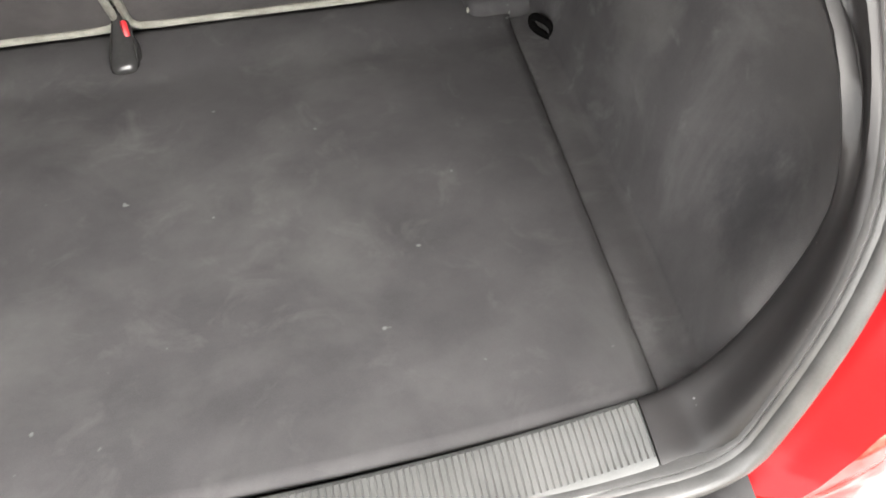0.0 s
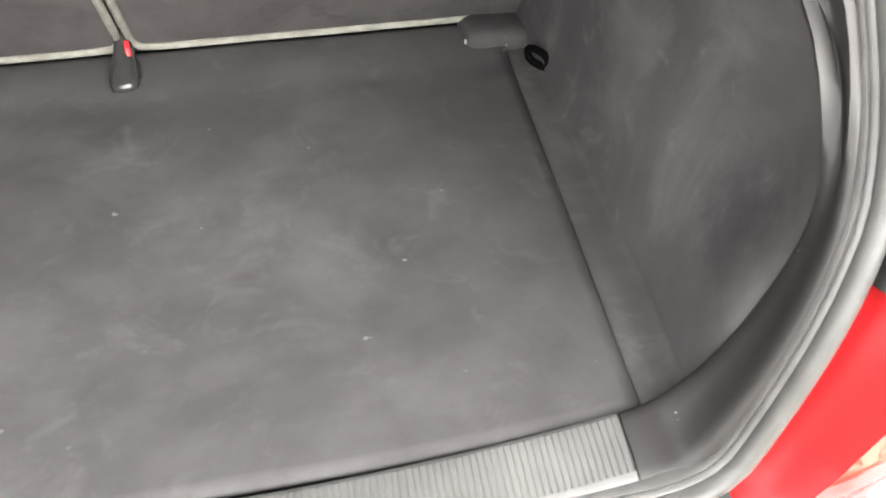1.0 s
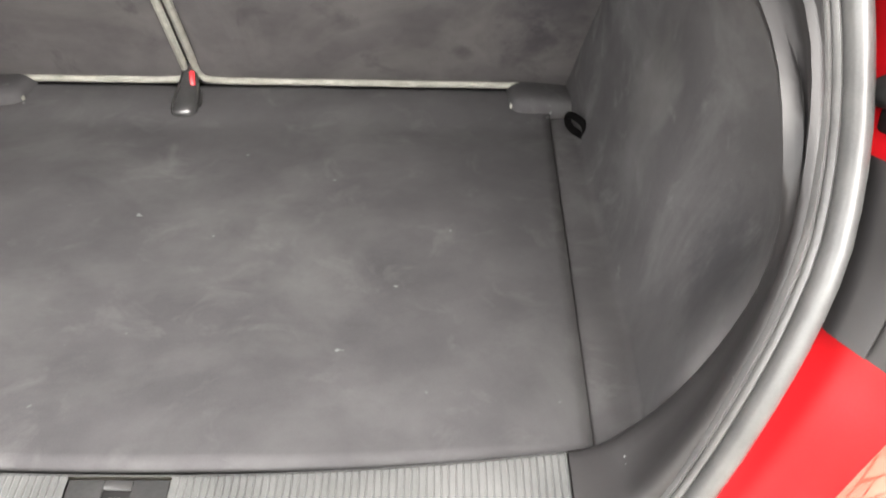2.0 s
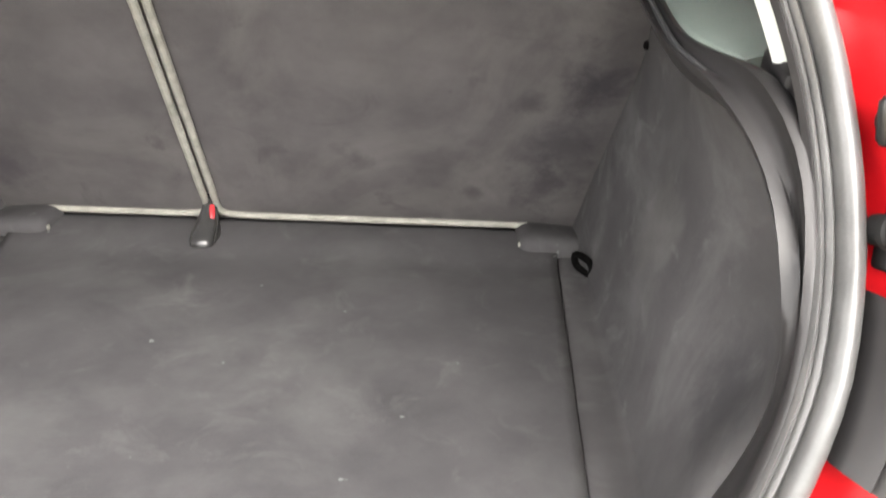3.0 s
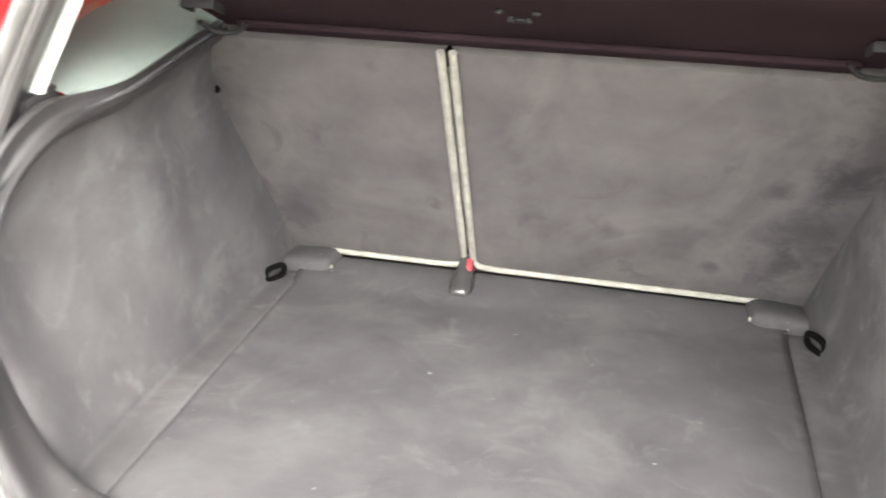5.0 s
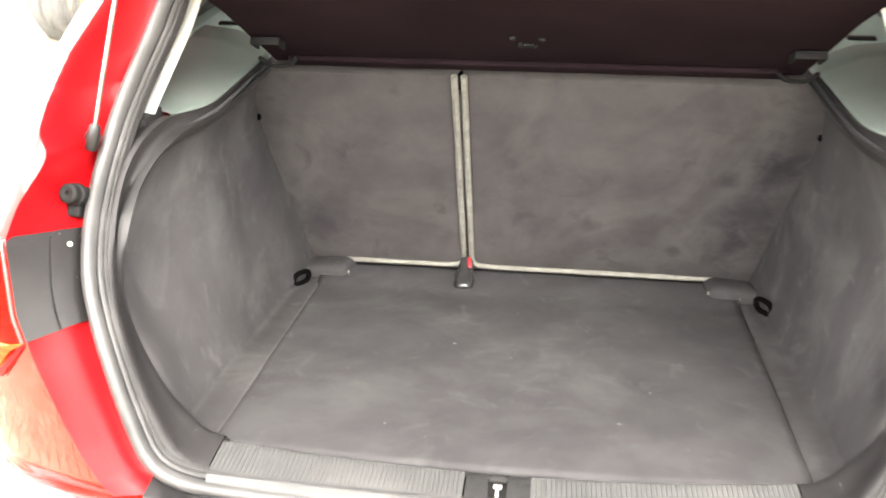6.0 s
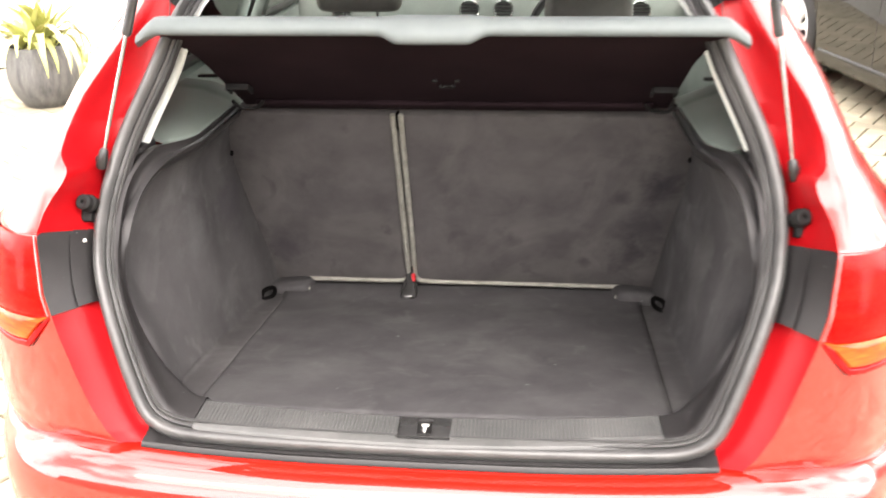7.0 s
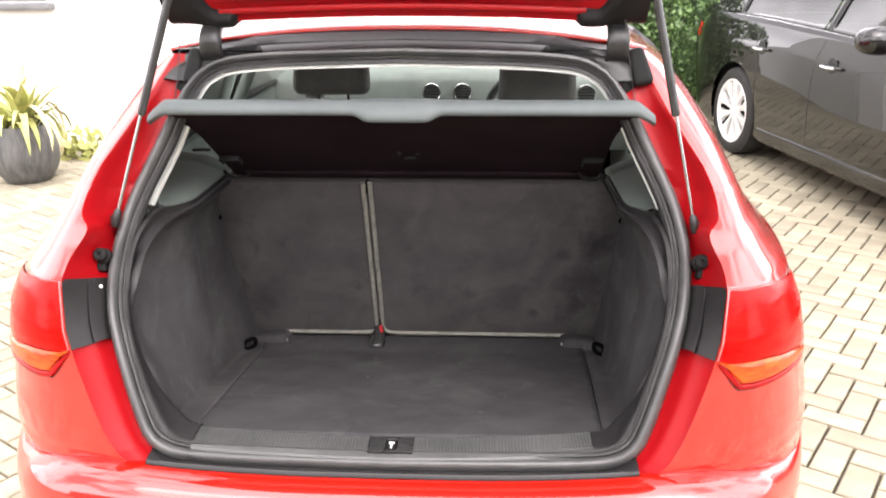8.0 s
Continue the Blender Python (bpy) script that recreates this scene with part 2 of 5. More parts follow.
SOIL = material("soil", (0.02, 0.014, 0.009), (0.05, 0.036, 0.024), 0.95, scale=30, fine=200, bump=0.8)
STRAP_LEAF = material("strap_leaf", (0.32, 0.36, 0.09), (0.60, 0.58, 0.24), 0.5, scale=5, fine=60, by_object=0.35, stretch=(1, 1, 0.2))
DRY_LEAF = material("dry_strap_leaf", (0.45, 0.38, 0.20), (0.62, 0.54, 0.32), 0.6, scale=6, fine=60, by_object=0.25)
HEDGE = material("hedge_leaf", (0.050, 0.105, 0.028), (0.125, 0.21, 0.065), 0.5, scale=3, fine=30, by_object=-0.55)
# dark green that stands in for shade inside the hedge and behind the panes
INNER_SHADE = material("inner_shade", (0.020, 0.040, 0.013), (0.045, 0.08, 0.026), 0.9, scale=6, fine=40)
WINDOW = glass("tinted_glass", (0.62, 0.68, 0.64))
DARK_WINDOW = glass("dark_glass", (0.16, 0.17, 0.17), ior=1.9)
WINDSCREEN = glass("windscreen_glass", (0.86, 0.90, 0.86))


# ---- making meshes ----
def thing(name, place, label, category, group="", kind=""):
    ob = new(name)
    ob.empty_display_size = 0.1
    ob.matrix_basis = place if isinstance(place, Matrix) else Matrix.Translation(place)
    return tagged(ob, label, category, group, kind)


def rest_of(ob):
    m = ob.matrix_basis.copy()
    return rest_of(ob.parent) @ ob.matrix_parent_inverse @ m if ob.parent else m


def part(name, bm, mat, parent=None, label="", sharp=35, solid=0.0, local=False):
    """One mesh object. Its points are in the world's metres, or with local=True in its parent's own."""
    bmesh.ops.recalc_face_normals(bm, faces=bm.faces)
    data = bpy.data.meshes.new(name)
    bm.to_mesh(data)
    bm.free()
    data.materials.append(mat)
    data.shade_smooth()
    data.set_sharp_from_angle(angle=radians(sharp))
    ob = new(name, data)
    if parent:
        ob.parent = parent
        if not local:
            ob.matrix_parent_inverse = rest_of(parent).inverted()
    if solid:
        thick = ob.modifiers.new("thickness", "SOLIDIFY")
        thick.thickness, thick.offset = solid, 0
    return tagged(ob, label)


def smooth_line(points, n):
    """n points along a Catmull-Rom curve through the given ones, evenly spaced by length."""
    p = np.array(points, float)
    p = np.vstack([2 * p[0] - p[1], p, 2 * p[-1] - p[-2]])
    out = []
    for i in range(1, len(p) - 2):
        for t in np.linspace(0, 1, 24, endpoint=False):
            a, b, c, d = p[i - 1:i + 3]
            out.append(0.5 * (2 * b + (c - a) * t + (2 * a - 5 * b + 4 * c - d) * t * t + (3 * b - a - 3 * c + d) * t ** 3))
    out.append(p[-2])
    out = np.array(out)
    run = np.r_[0, np.cumsum(np.linalg.norm(np.diff(out, axis=0), axis=1))]
    at = np.linspace(0, run[-1], n)
    return np.stack([np.interp(at, run, out[:, k]) for k in range(out.shape[1])], 1)


def grid(rows, bm=None, around=False, keep=None):
    """A sheet over rows of points. around: each row closes on itself. keep(face centre): which faces stay."""
    bm = bm or bmesh.new()
    made = [[bm.verts.new(tuple(float(v) for v in p)) for p in row] for row in rows]
    for a, b in zip(made, made[1:]):
        n = len(a)
        for i in range(n if around else n - 1):
            j = (i + 1) % n
            if keep is None or keep((a[i].co + a[j].co + b[i].co + b[j].co) / 4):
                try:
                    bm.faces.new((a[i], a[j], b[j], b[i]))
                except ValueError:
                    pass
    return bm


def tube(points, radius, seg=10, bm=None, cap=True):
    """A round rod along points; radius may be a number or one for each point."""
    bm = bm or bmesh.new()
    pts = [Vector(tuple(float(v) for v in p)) for p in points]
    radii = radius if hasattr(radius, "__len__") else [radius] * len(pts)
    rings, side = [], None
    for i, p in enumerate(pts):
        ahead = (pts[min(i + 1, len(pts) - 1)] - pts[max(i - 1, 0)]).normalized()
        if side is None:
            side = ahead.orthogonal().normalized()
        side = (side - ahead * side.dot(ahead)).normalized()
        up = ahead.cross(side)
        rings.append([bm.verts.new(p + radii[i] * (math.cos(a) * side + math.sin(a) * up)) for a in np.linspace(0, 2 * math.pi, seg, endpoint=False)])
    for a, b in zip(rings, rings[1:]):
        for i in range(seg):
            bm.faces.new((a[i], a[(i + 1) % seg], b[(i + 1) % seg], b[i]))
    if cap:
        bm.faces.new(rings[0][::-1])
        bm.faces.new(rings[-1])
    return bm


def box(centre, size, bevel=0.004, turn=None, bm=None, segments=2, taper=None):
    """A box with rounded edges. taper: the top's size against the foot's, in x and y."""
    bm = bm or bmesh.new()
    made = bmesh.ops.create_cube(bm, size=1.0)["verts"]
    for v in made:
        v.co = Vector((v.co.x * size[0], v.co.y * size[1], v.co.z * size[2]))
        if taper and v.co.z > 0:
            v.co.x *= taper[0]
            v.co.y *= taper[1]
    if bevel:
        edges = list({e for v in made for e in v.link_edges})
        made = list({v for f in bmesh.ops.bevel(bm, geom=edges, offset=bevel, segments=segments, affect="EDGES", profile=0.5)["faces"] for v in f.verts} | {v for v in made if v.is_valid})
    m = Matrix.Translation(centre) @ (turn.to_4x4() if turn else Matrix.Identity(4))
    bmesh.ops.transform(bm, matrix=m, verts=made)
    return bm


def lathe(profile, seg=32, matrix=None, bm=None):
    """Turns a profile of (radius, height) round z."""
    bm = bm or bmesh.new()
    rows = [[(r * math.cos(a), r * math.sin(a), h) for a in np.linspace(0, 2 * math.pi, seg, endpoint=False)] for r, h in profile]
    before = set(bm.verts)
    grid(rows, bm, around=True)
    if matrix:
        bmesh.ops.transform(bm, matrix=matrix, verts=[v for v in bm.verts if v not in before])
    return bm


def mixed(a, b, t):
    return np.array(a, float) * (1 - t) + np.array(b, float) * t


def ease(t):
    t = min(max(t, 0.0), 1.0)
    return t * t * (3 - 2 * t)


def rotated(axis, degrees):
    return Matrix.Rotation(radians(degrees), 3, axis)


# ---- ground, wall, hedge ----
def slab(name, x0, x1, y0, y1, z, mat, nx=1, ny=1):
    rows = [[(x, y, z) for x in np.linspace(x0, x1, nx + 1)] for y in np.linspace(y0, y1, ny + 1)]
    return part(name, grid(rows), mat)


tagged(slab("ground", -400, 400, -400, 400, -0.018, SAND, 8, 8), "sandy ground under the block paving", "ground", kind="structure")


def house_wall():
    bm = bmesh.new()
    x0, x1, y, top, thick = -11.0, 0.4, 5.55, 4.6, 0.28
    wx0, wx1, wz0, wz1 = -4.95, -3.34, 1.165, 2.35
    for a, b, c, d in ((x0, wx0, 0, top), (wx1, x1, 0, top), (wx0, wx1, 0, wz0), (wx0, wx1, wz1, top)):
        box(((a + b) / 2, y + thick / 2, (c + d) / 2), (b - a, thick, d - c), 0, bm=bm)
    bmesh.ops.remove_doubles(bm, verts=bm.verts, dist=0.0005)
    tagged(part("wall_north", bm, RENDER_WHITE), "white rendered house wall", "wall", kind="structure")
    bm = box((0, 1.93, top / 2), (0.28, 3.86, top), 0)
    bm.transform(Matrix.Translation((0.255, y + thick + 0.002, 0)) @ Matrix.Rotation(radians(26), 4, "Z"))
    tagged(part("wall_east", bm, RENDER_WHITE), "white rendered gable wall of the house", "wall", kind="structure")
    win = thing("window_1", ((wx0 + wx1) / 2, y, wz0), "house window with dark grey frame in the white wall", "window", kind="structure")
    bm = bmesh.new()
    for cx, cz, sx, sz in (((wx0 + wx1) / 2, wz0 + 0.035, wx1 - wx0, 0.07), ((wx0 + wx1) / 2, wz1 - 0.035, wx1 - wx0, 0.07),
                           (wx0 + 0.035, (wz0 + wz1) / 2, 0.07, wz1 - wz0 - 0.14), (wx1 - 0.035, (wz0 + wz1) / 2, 0.07, wz1 - wz0 - 0.14),
                           ((wx0 + wx1) / 2, (wz0 + wz1) / 2, 0.06, wz1 - wz0 - 0.14)):
        box((cx, y + 0.06, cz), (sx, 0.07, sz), 0.006, bm=bm)
    part("window_frame", bm, FRAME_GREY, win)
    part("window_sill", box(((wx0 + wx1) / 2, y - 0.02, wz0 - 0.03), (wx1 - wx0 + 0.12, 0.16, 0.055), 0.01), FRAME_GREY, win)
    half = (wx1 - wx0) / 2
    for k in (0, 1):
        part("pane", box((wx0 + half * (k + 0.5), y + 0.07, (wz0 + wz1) / 2), (half - 0.1, 0.012, wz1 - wz0 - 0.15), 0), DARK_WINDOW, win)
    # the room's darkness is painted on a thin sheet
    part("backing", box(((wx0 + wx1) / 2, y + 0.24, (wz0 + wz1) / 2), (wx1 - wx0, 0.02, wz1 - wz0), 0), INNER_SHADE, win, "dark sheet in place of the unlit room behind the panes")


def leaf_cloud(name, lo, hi, count, size, mat, rng, lumps=0.25):
    """Many small folded leaves through a box, thickest at its faces."""
    verts, faces = [], []
    lo, hi = np.array(lo), np.array(hi)
    for _ in range(count):
        p = rng.uniform(0, 1, 3)
        side = rng.integers(0, 3)
        depth = abs(rng.normal(0, 0.10))
        p[1 if side < 2 else 2] = depth if side < 2 else 1 - depth
        q = lo + p * (hi - lo)
        q += lumps * np.array(noise.noise_vector(Vector(q) * 1.6))
        a, b = rng.uniform(0, 6.28), rng.uniform(-1.2, 1.2)
        d = np.array([math.cos(a) * math.cos(b), math.sin(a) * math.cos(b), math.sin(b)])
        s = np.cross(d, rng.normal(0, 1, 3))
        s /= np.linalg.norm(s) + 1e-6
        w = size * rng.uniform(0.6, 1.4)
        n = len(verts)
        verts += [tuple(q), tuple(q + d * w * 0.5 + s * w * 0.3), tuple(q + d * w), tuple(q + d * w * 0.5 - s * w * 0.3)]
        faces += [(n, n + 1, n + 2, n + 3)]
    data = bpy.data.meshes.new(name)
    data.from_pydata(verts, [], faces)
    data.materials.append(mat)
    return new(name, data)


def hedge():
    rng = np.random.default_rng(5)
    leaves = leaf_cloud("hedge", (0.45, 7.35, 0.0), (11.0, 8.4, 1.75), 70000, 0.052, HEDGE, rng)
    tagged(leaves, "dense green clipped garden hedge", "hedge", kind="stuff")
    # a dark box in place of the shade between the inner leaves
    part("hedge_shade_core", box((5.8, 8.10, 0.76), (10.8, 0.95, 1.52), 0.15), INNER_SHADE, leaves)
    low = leaf_cloud("border_plants", (-3.6, 5.1, 0.0), (-1.0, 5.5, 0.16), 900, 0.09, STRAP_LEAF, rng, 0.12)
    tagged(low, "low yellow-green plants along the foot of the wall", "plants", kind="stuff")


def potted_plant():
    rng = np.random.default_rng(11)
    x, y = -3.10, 4.44
    pot = thing("potted_plant", (x, y, 0), "strappy yellow-green plant in a round charcoal pot", "plant")
    at = Matrix.Translation((x, y, 0))
    part("pot", lathe([(0.0, 0.0), (0.135, 0.0), (0.155, 0.010), (0.188, 0.06), (0.215, 0.12), (0.230, 0.18), (0.232, 0.23), (0.222, 0.30), (0.205, 0.36), (0.192, 0.395), (0.190, 0.405), (0.184, 0.408), (0.178, 0.400), (0.178, 0.35)], 48, at),
         POT, pot, "round charcoal glazed pot")
    part("soil", lathe([(0.0, 0.378), (0.10, 0.375), (0.181, 0.366)], 24, at), SOIL, pot)
    shapes = []
    for k in range(7):
        length, bend, wide = (0.48, 0.52, 0.58, 0.44, 0.66, 0.66, 0.80)[k], (0.6, 1.1, 1.6, 0.9, 2.1, 2.9, 3.2)[k], 0.030 + 0.005 * (k % 3)
        rows, q, angle = [], np.array([0.0, 0.0, 0.0]), 1.35
        for i in range(9):
            t = i / 8
            w = wide * (0.7 + 0.6 * t if t < 0.4 else 1.15 * (1 - t) ** 0.7 + 0.02)
            rows.append([(-w, q[1], q[2] + 0.25 * w), (0, q[1], q[2]), (w, q[1], q[2] + 0.25 * w)])
            q = q + np.array([0, math.cos(angle), math.sin(angle)]) * length / 8
            angle -= bend / 8 * (0.5 + t)
        bm = grid(rows)
        data = bpy.data.meshes.new("leaf")
        bm.to_mesh(data)
        bm.free()
        data.shade_smooth()
        data.materials.append(DRY_LEAF if k == 6 else STRAP_LEAF)
        shapes.append(data)
    for n in range(78):
        leaf = new("leaf", shapes[n % 7])
        leaf.parent = pot
        lean = rng.uniform(5, 75) if n % 7 < 5 else rng.uniform(50, 85)
        leaf.matrix_basis = Matrix.Translation((rng.normal(0, 0.05), rng.normal(0, 0.05), 0.37 + 0.04 * rng.uniform())) @ Matrix.Rotation(n * 2.399963, 4, "Z") @ Matrix.Rotation(radians(-lean * 0.6), 4, "X") @ Matrix.Scale(rng.uniform(0.70, 1.05), 4)


def low_sky_blocker():
    """An added plain rendered wall, unseen behind the camera, that blocks low sky light."""
    bm = box((0.0, -8.2, 1.35), (24.0, 0.24, 2.70), 0)
    box((0.0, -8.2, 2.74), (24.0, 0.32, 0.08), 0.015, bm=bm)
    tagged(part("sky_blocker_wall", bm, BLOCKER_GREY), "plain grey wall added out of view to block low sky light", "wall", kind="structure")


low_sky_blocker()
house_wall()
hedge()
potted_plant()

# ---- red car: its frame lines ----
# The boot opening lies in one leaning plane; the loop is given as half of it, from the sill's middle to the roof's.
SLOPE = 0.51
UP = Vector((0, SLOPE, 1)).normalized()
INTO = Vector((0, 1, -SLOPE)).normalized()
FOOT = Vector((0, 0.002, 0.642))
HALF = smooth_line([(0, 0.642), (0.20, 0.644), (0.35, 0.648), (0.415, 0.656), (0.458, 0.680), (0.486, 0.728), (0.512, 0.788), (0.536, 0.852), (0.551, 0.915), (0.552, 0.997), (0.531, 1.085),
                    (0.487, 1.18), (0.438, 1.275), (0.382, 1.332), (0.28, 1.352), (0, 1.361)], 70)
HALF[:, 1] = (HALF[:, 1] - FOOT.z) / UP.z
TANGENT = np.gradient(HALF, axis=0)
TANGENT /= np.linalg.norm(TANGENT, axis=1)[:, None]
INWARD = np.stack([-TANGENT[:, 1], TANGENT[:, 0]], 1)


def table(z, rows):
    return float(np.interp(z, [r[0] for r in rows], [r[1] for r in rows]))


LEAN = [(0.642, 0.002), (0.72, 0.030), (0.80, 0.058), (0.86, 0.086), (0.90, 0.110), (0.95, 0.153), (1.0, 0.206), (1.05, 0.250), (1.10, 0.282), (1.18, 0.320), (1.27, 0.350), (1.361, 0.384)]


LEAN = [tuple(p) for p in smooth_line(LEAN, 240)]


def opening(d, depth, side=1, lean=True):
    """The right (or with side=-1 the left) half of the loop, d metres inwards and depth metres into the car; both may vary with the height.
    The opening stands steep up to the waist and leans forward above it."""
    out = []
    for (x, t), (nx, nt) in zip(HALF, INWARD):
        z = FOOT.z + t * UP.z
        dd, dp = (d(z) if callable(d) else d), (depth(z) if callable(depth) else depth)
        p = FOOT + UP * (t + nt * dd) + INTO * dp + Vector(((x + nx * dd), 0, 0))
        p.x = max(p.x, 0.0)
        if lean:
            more = table(z, LEAN) - (FOOT.y + SLOPE * (z - FOOT.z))
            k = (p.y + more + 1.33) / (p.y + 1.33)
            p = Vector((p.x * k, p.y + more, 1.543 - (1.543 - p.z) * k))
        p.x *= side
        out.append(p)
    return out


def loop(d, depth):
    right, left = opening(d, depth), opening(d, depth, -1)
    return right + left[-2:0:-1]


EDGE_X = [(0.62, 0.405), (0.65, 0.469), (0.68, 0.500), (0.72, 0.523), (0.765, 0.540), (0.80, 0.551), (0.846, 0.566), (0.90, 0.580), (0.985, 0.589), (1.03, 0.592), (1.06, 0.597), (1.10, 0.600), (1.115, 0.597), (1.15, 0.583), (1.24, 0.525), (1.345, 0.468)]
EDGE_Y = [(0.62, -0.035), (0.64, -0.03), (0.66, -0.02), (0.73, -0.005), (0.82, 0.010), (0.90, 0.028), (0.985, 0.057), (1.03, 0.115), (1.06, 0.165), (1.11, 0.235), (1.25, 0.345), (1.345, 0.415)]
WIDE = [(0.20, 0.79), (0.30, 0.84), (0.45, 0.895), (0.62, 0.897), (0.72, 0.882), (0.80, 0.866), (0.90, 0.841), (0.955, 0.815), (0.99, 0.781), (1.05, 0.741), (1.11, 0.717), (1.18, 0.683), (1.25, 0.638), (1.31, 0.589), (1.345, 0.537)]


def quarter(z, t):
    """A point of the rear quarter at height z: t runs from the opening's outer edge round the corner to the car's side.
    Above the lamp the edge is nipped in round the strut's foot."""
    e = np.array([table(z, EDGE_X), table(z, EDGE_Y)])
    w = table(z, WIDE)
    far = np.array([w, e[1] + 0.60])
    mid = np.array([w * 0.965, e[1] + 0.035])
    p = (1 - t) ** 2 * e + 2 * t * (1 - t) * mid + t * t * far
    nip = 0.021 * math.exp(-((z - 1.052) / (0.013 if z > 1.052 else 0.030)) ** 2) * (1 - min(t, 1)) ** 26
    return np.array([p[0] - nip, p[1], z])


def bumper_line(t):
    return table(t, [(0, 0.662), (0.06, 0.664), (0.12, 0.661), (0.18, 0.655), (0.33, 0.635), (0.465, 0.607), (0.60, 0.588), (0.8, 0.572), (1, 0.562)])


def lip_line(x):
    """The bumper's front edge under the loading lip."""
    return np.array([x, -0.017 - 0.004 * (x / 0.46) ** 2, table(abs(x), [(0, 0.637), (0.15, 0.638), (0.22, 0.640), (0.30, 0.644), (0.38, 0.650), (0.43, 0.656), (0.458, 0.660)])])


def both_sides(build):
    for side in (1, -1):
        build(side)


def flip(points, side):
    return [(p[0] * side, p[1], p[2]) for p in points]


car = thing("hatchback_car", (0, 1.9, 0), "red five-door hatchback with open tailgate on block paving", "car")
# ---- red car: body ----
def body_quarter(side):
    across = np.concatenate([np.linspace(0, 0.12, 12, endpoint=False), np.linspace(0.12, 1, 34)])
    rows = [flip([quarter(bumper_line(t) + (1.345 - bumper_line(t)) * v, t) for t in across], side) for v in np.linspace(0, 1, 120)]
    part("rear_quarter", grid(rows), RED, car, "glossy red rear quarter panel", sharp=60)
    # the channel between seal and outer panel: a rolled edge, a step and a deep bed beside the seal
    rows = []
    seal = opening(0.0, 0.0)
    line = [q for q in seal if q.x > 0.22]
    line = [a.lerp(b, k / 4) for a, b in zip(line, line[1:]) for k in range(4)] + [line[-1]]
    low_shape = ((0, 0.85), (0.10, 0.90), (0.30, 0.85), (0.36, 0.55), (0.62, 0.42), (0.90, 0.22), (0.97, 0.04), (1.0, 0.0))
    high_shape = ((0, 0.7), (0.12, 0.92), (0.40, 1.0), (0.66, 0.86), (0.80, 0.50), (0.86, 0.30), (0.955, 0.05), (1.0, 0.0))
    for p in line:
        z = min(p.z - 0.016 * (1 - ease((p.x - 0.22) / 0.22)), 1.345) if p.z < 0.8 else min(p.z, 1.345)
        e = Vector(quarter(z, 0))
        row = []
        deep = table(p.z, [(0.62, 0.014), (0.86, 0.020), (0.95, 0.032), (1.03, 0.040), (1.15, 0.036), (1.25, 0.026), (1.345, 0.015)])
        up = ease((z - 0.88) / 0.08)
        for (ta, da), (tb, db) in zip(low_shape, high_shape):
            row.append(p.lerp(e, ta + (tb - ta) * up) + INTO * ((da + (db - da) * up) * deep))
        rows.append(flip(row, side))
    bed = []
    for p in [q for q in seal if q.z > 1.282 and q.x > 0.27]:
        z = min(p.z, 1.345)
        e = Vector((table(z, EDGE_X), table(z, EDGE_Y), z))
        reach = 0.85 - 0.60 * ease((0.425 - p.x) / 0.10)
        bed.append(flip([p.lerp(e, t * reach / 0.85) + INTO * dip for t, dip in ((-0.04, 0.004), (0.15, 0.004), (0.45, 0.004), (0.70, -0.001), (0.77, -0.004), (0.82, -0.004), (0.85, 0.003), (0.86, 0.014))], side))
    part("hinge_bed", grid(bed), BLACK, car, "black plastic corner below the hinge", sharp=40)
    part("water_channel", grid(rows), RED_SHADED, car, "red painted channel round the boot opening", sharp=50)


both_sides(body_quarter)

WHEELS = [(0.74, 0.315), (3.31, 0.315)]


def side_sheet(rows, name, mat, parent, label, reach=0.345, local=False):
    """A body side with round wheel arches cut into it."""
    bm = grid(rows)
    inside = {}
    for v in bm.verts:
        for wy, wz in WHEELS if not local else local:
            r = math.hypot(v.co.y - wy, v.co.z - wz)
            if r < reach:
                inside[v] = (wy, wz, r)
    gone = [f for f in bm.faces if all(v in inside for v in f.verts)]
    bmesh.ops.delete(bm, geom=gone, context="FACES")
    for v, (wy, wz, r) in inside.items():
        if v.is_valid and v.link_faces:
            v.co.y, v.co.z = wy + (v.co.y - wy) * reach / max(r, 1e-4), wz + (v.co.z - wz) * reach / max(r, 1e-4)
    return part(name, bm, mat, parent, label, sharp=50, local=bool(local))


def arch_well(centre, radius, x_out, x_in):
    rows = []
    for x in (x_out, x_in):
        rows.append([(x, centre[0] + radius * math.cos(a), centre[1] + radius * math.sin(a)) for a in np.linspace(-0.5, math.pi + 0.5, 30)])
    bm = grid(rows)
    c = bm.verts.new((x_in, *centre))
    ring = [v for v in bm.verts if abs(v.co.x - x_in) < 1e-6 and v is not c]
    for a, b in zip(ring, ring[1:]):
        bm.faces.new((a, b, c))
    return bm


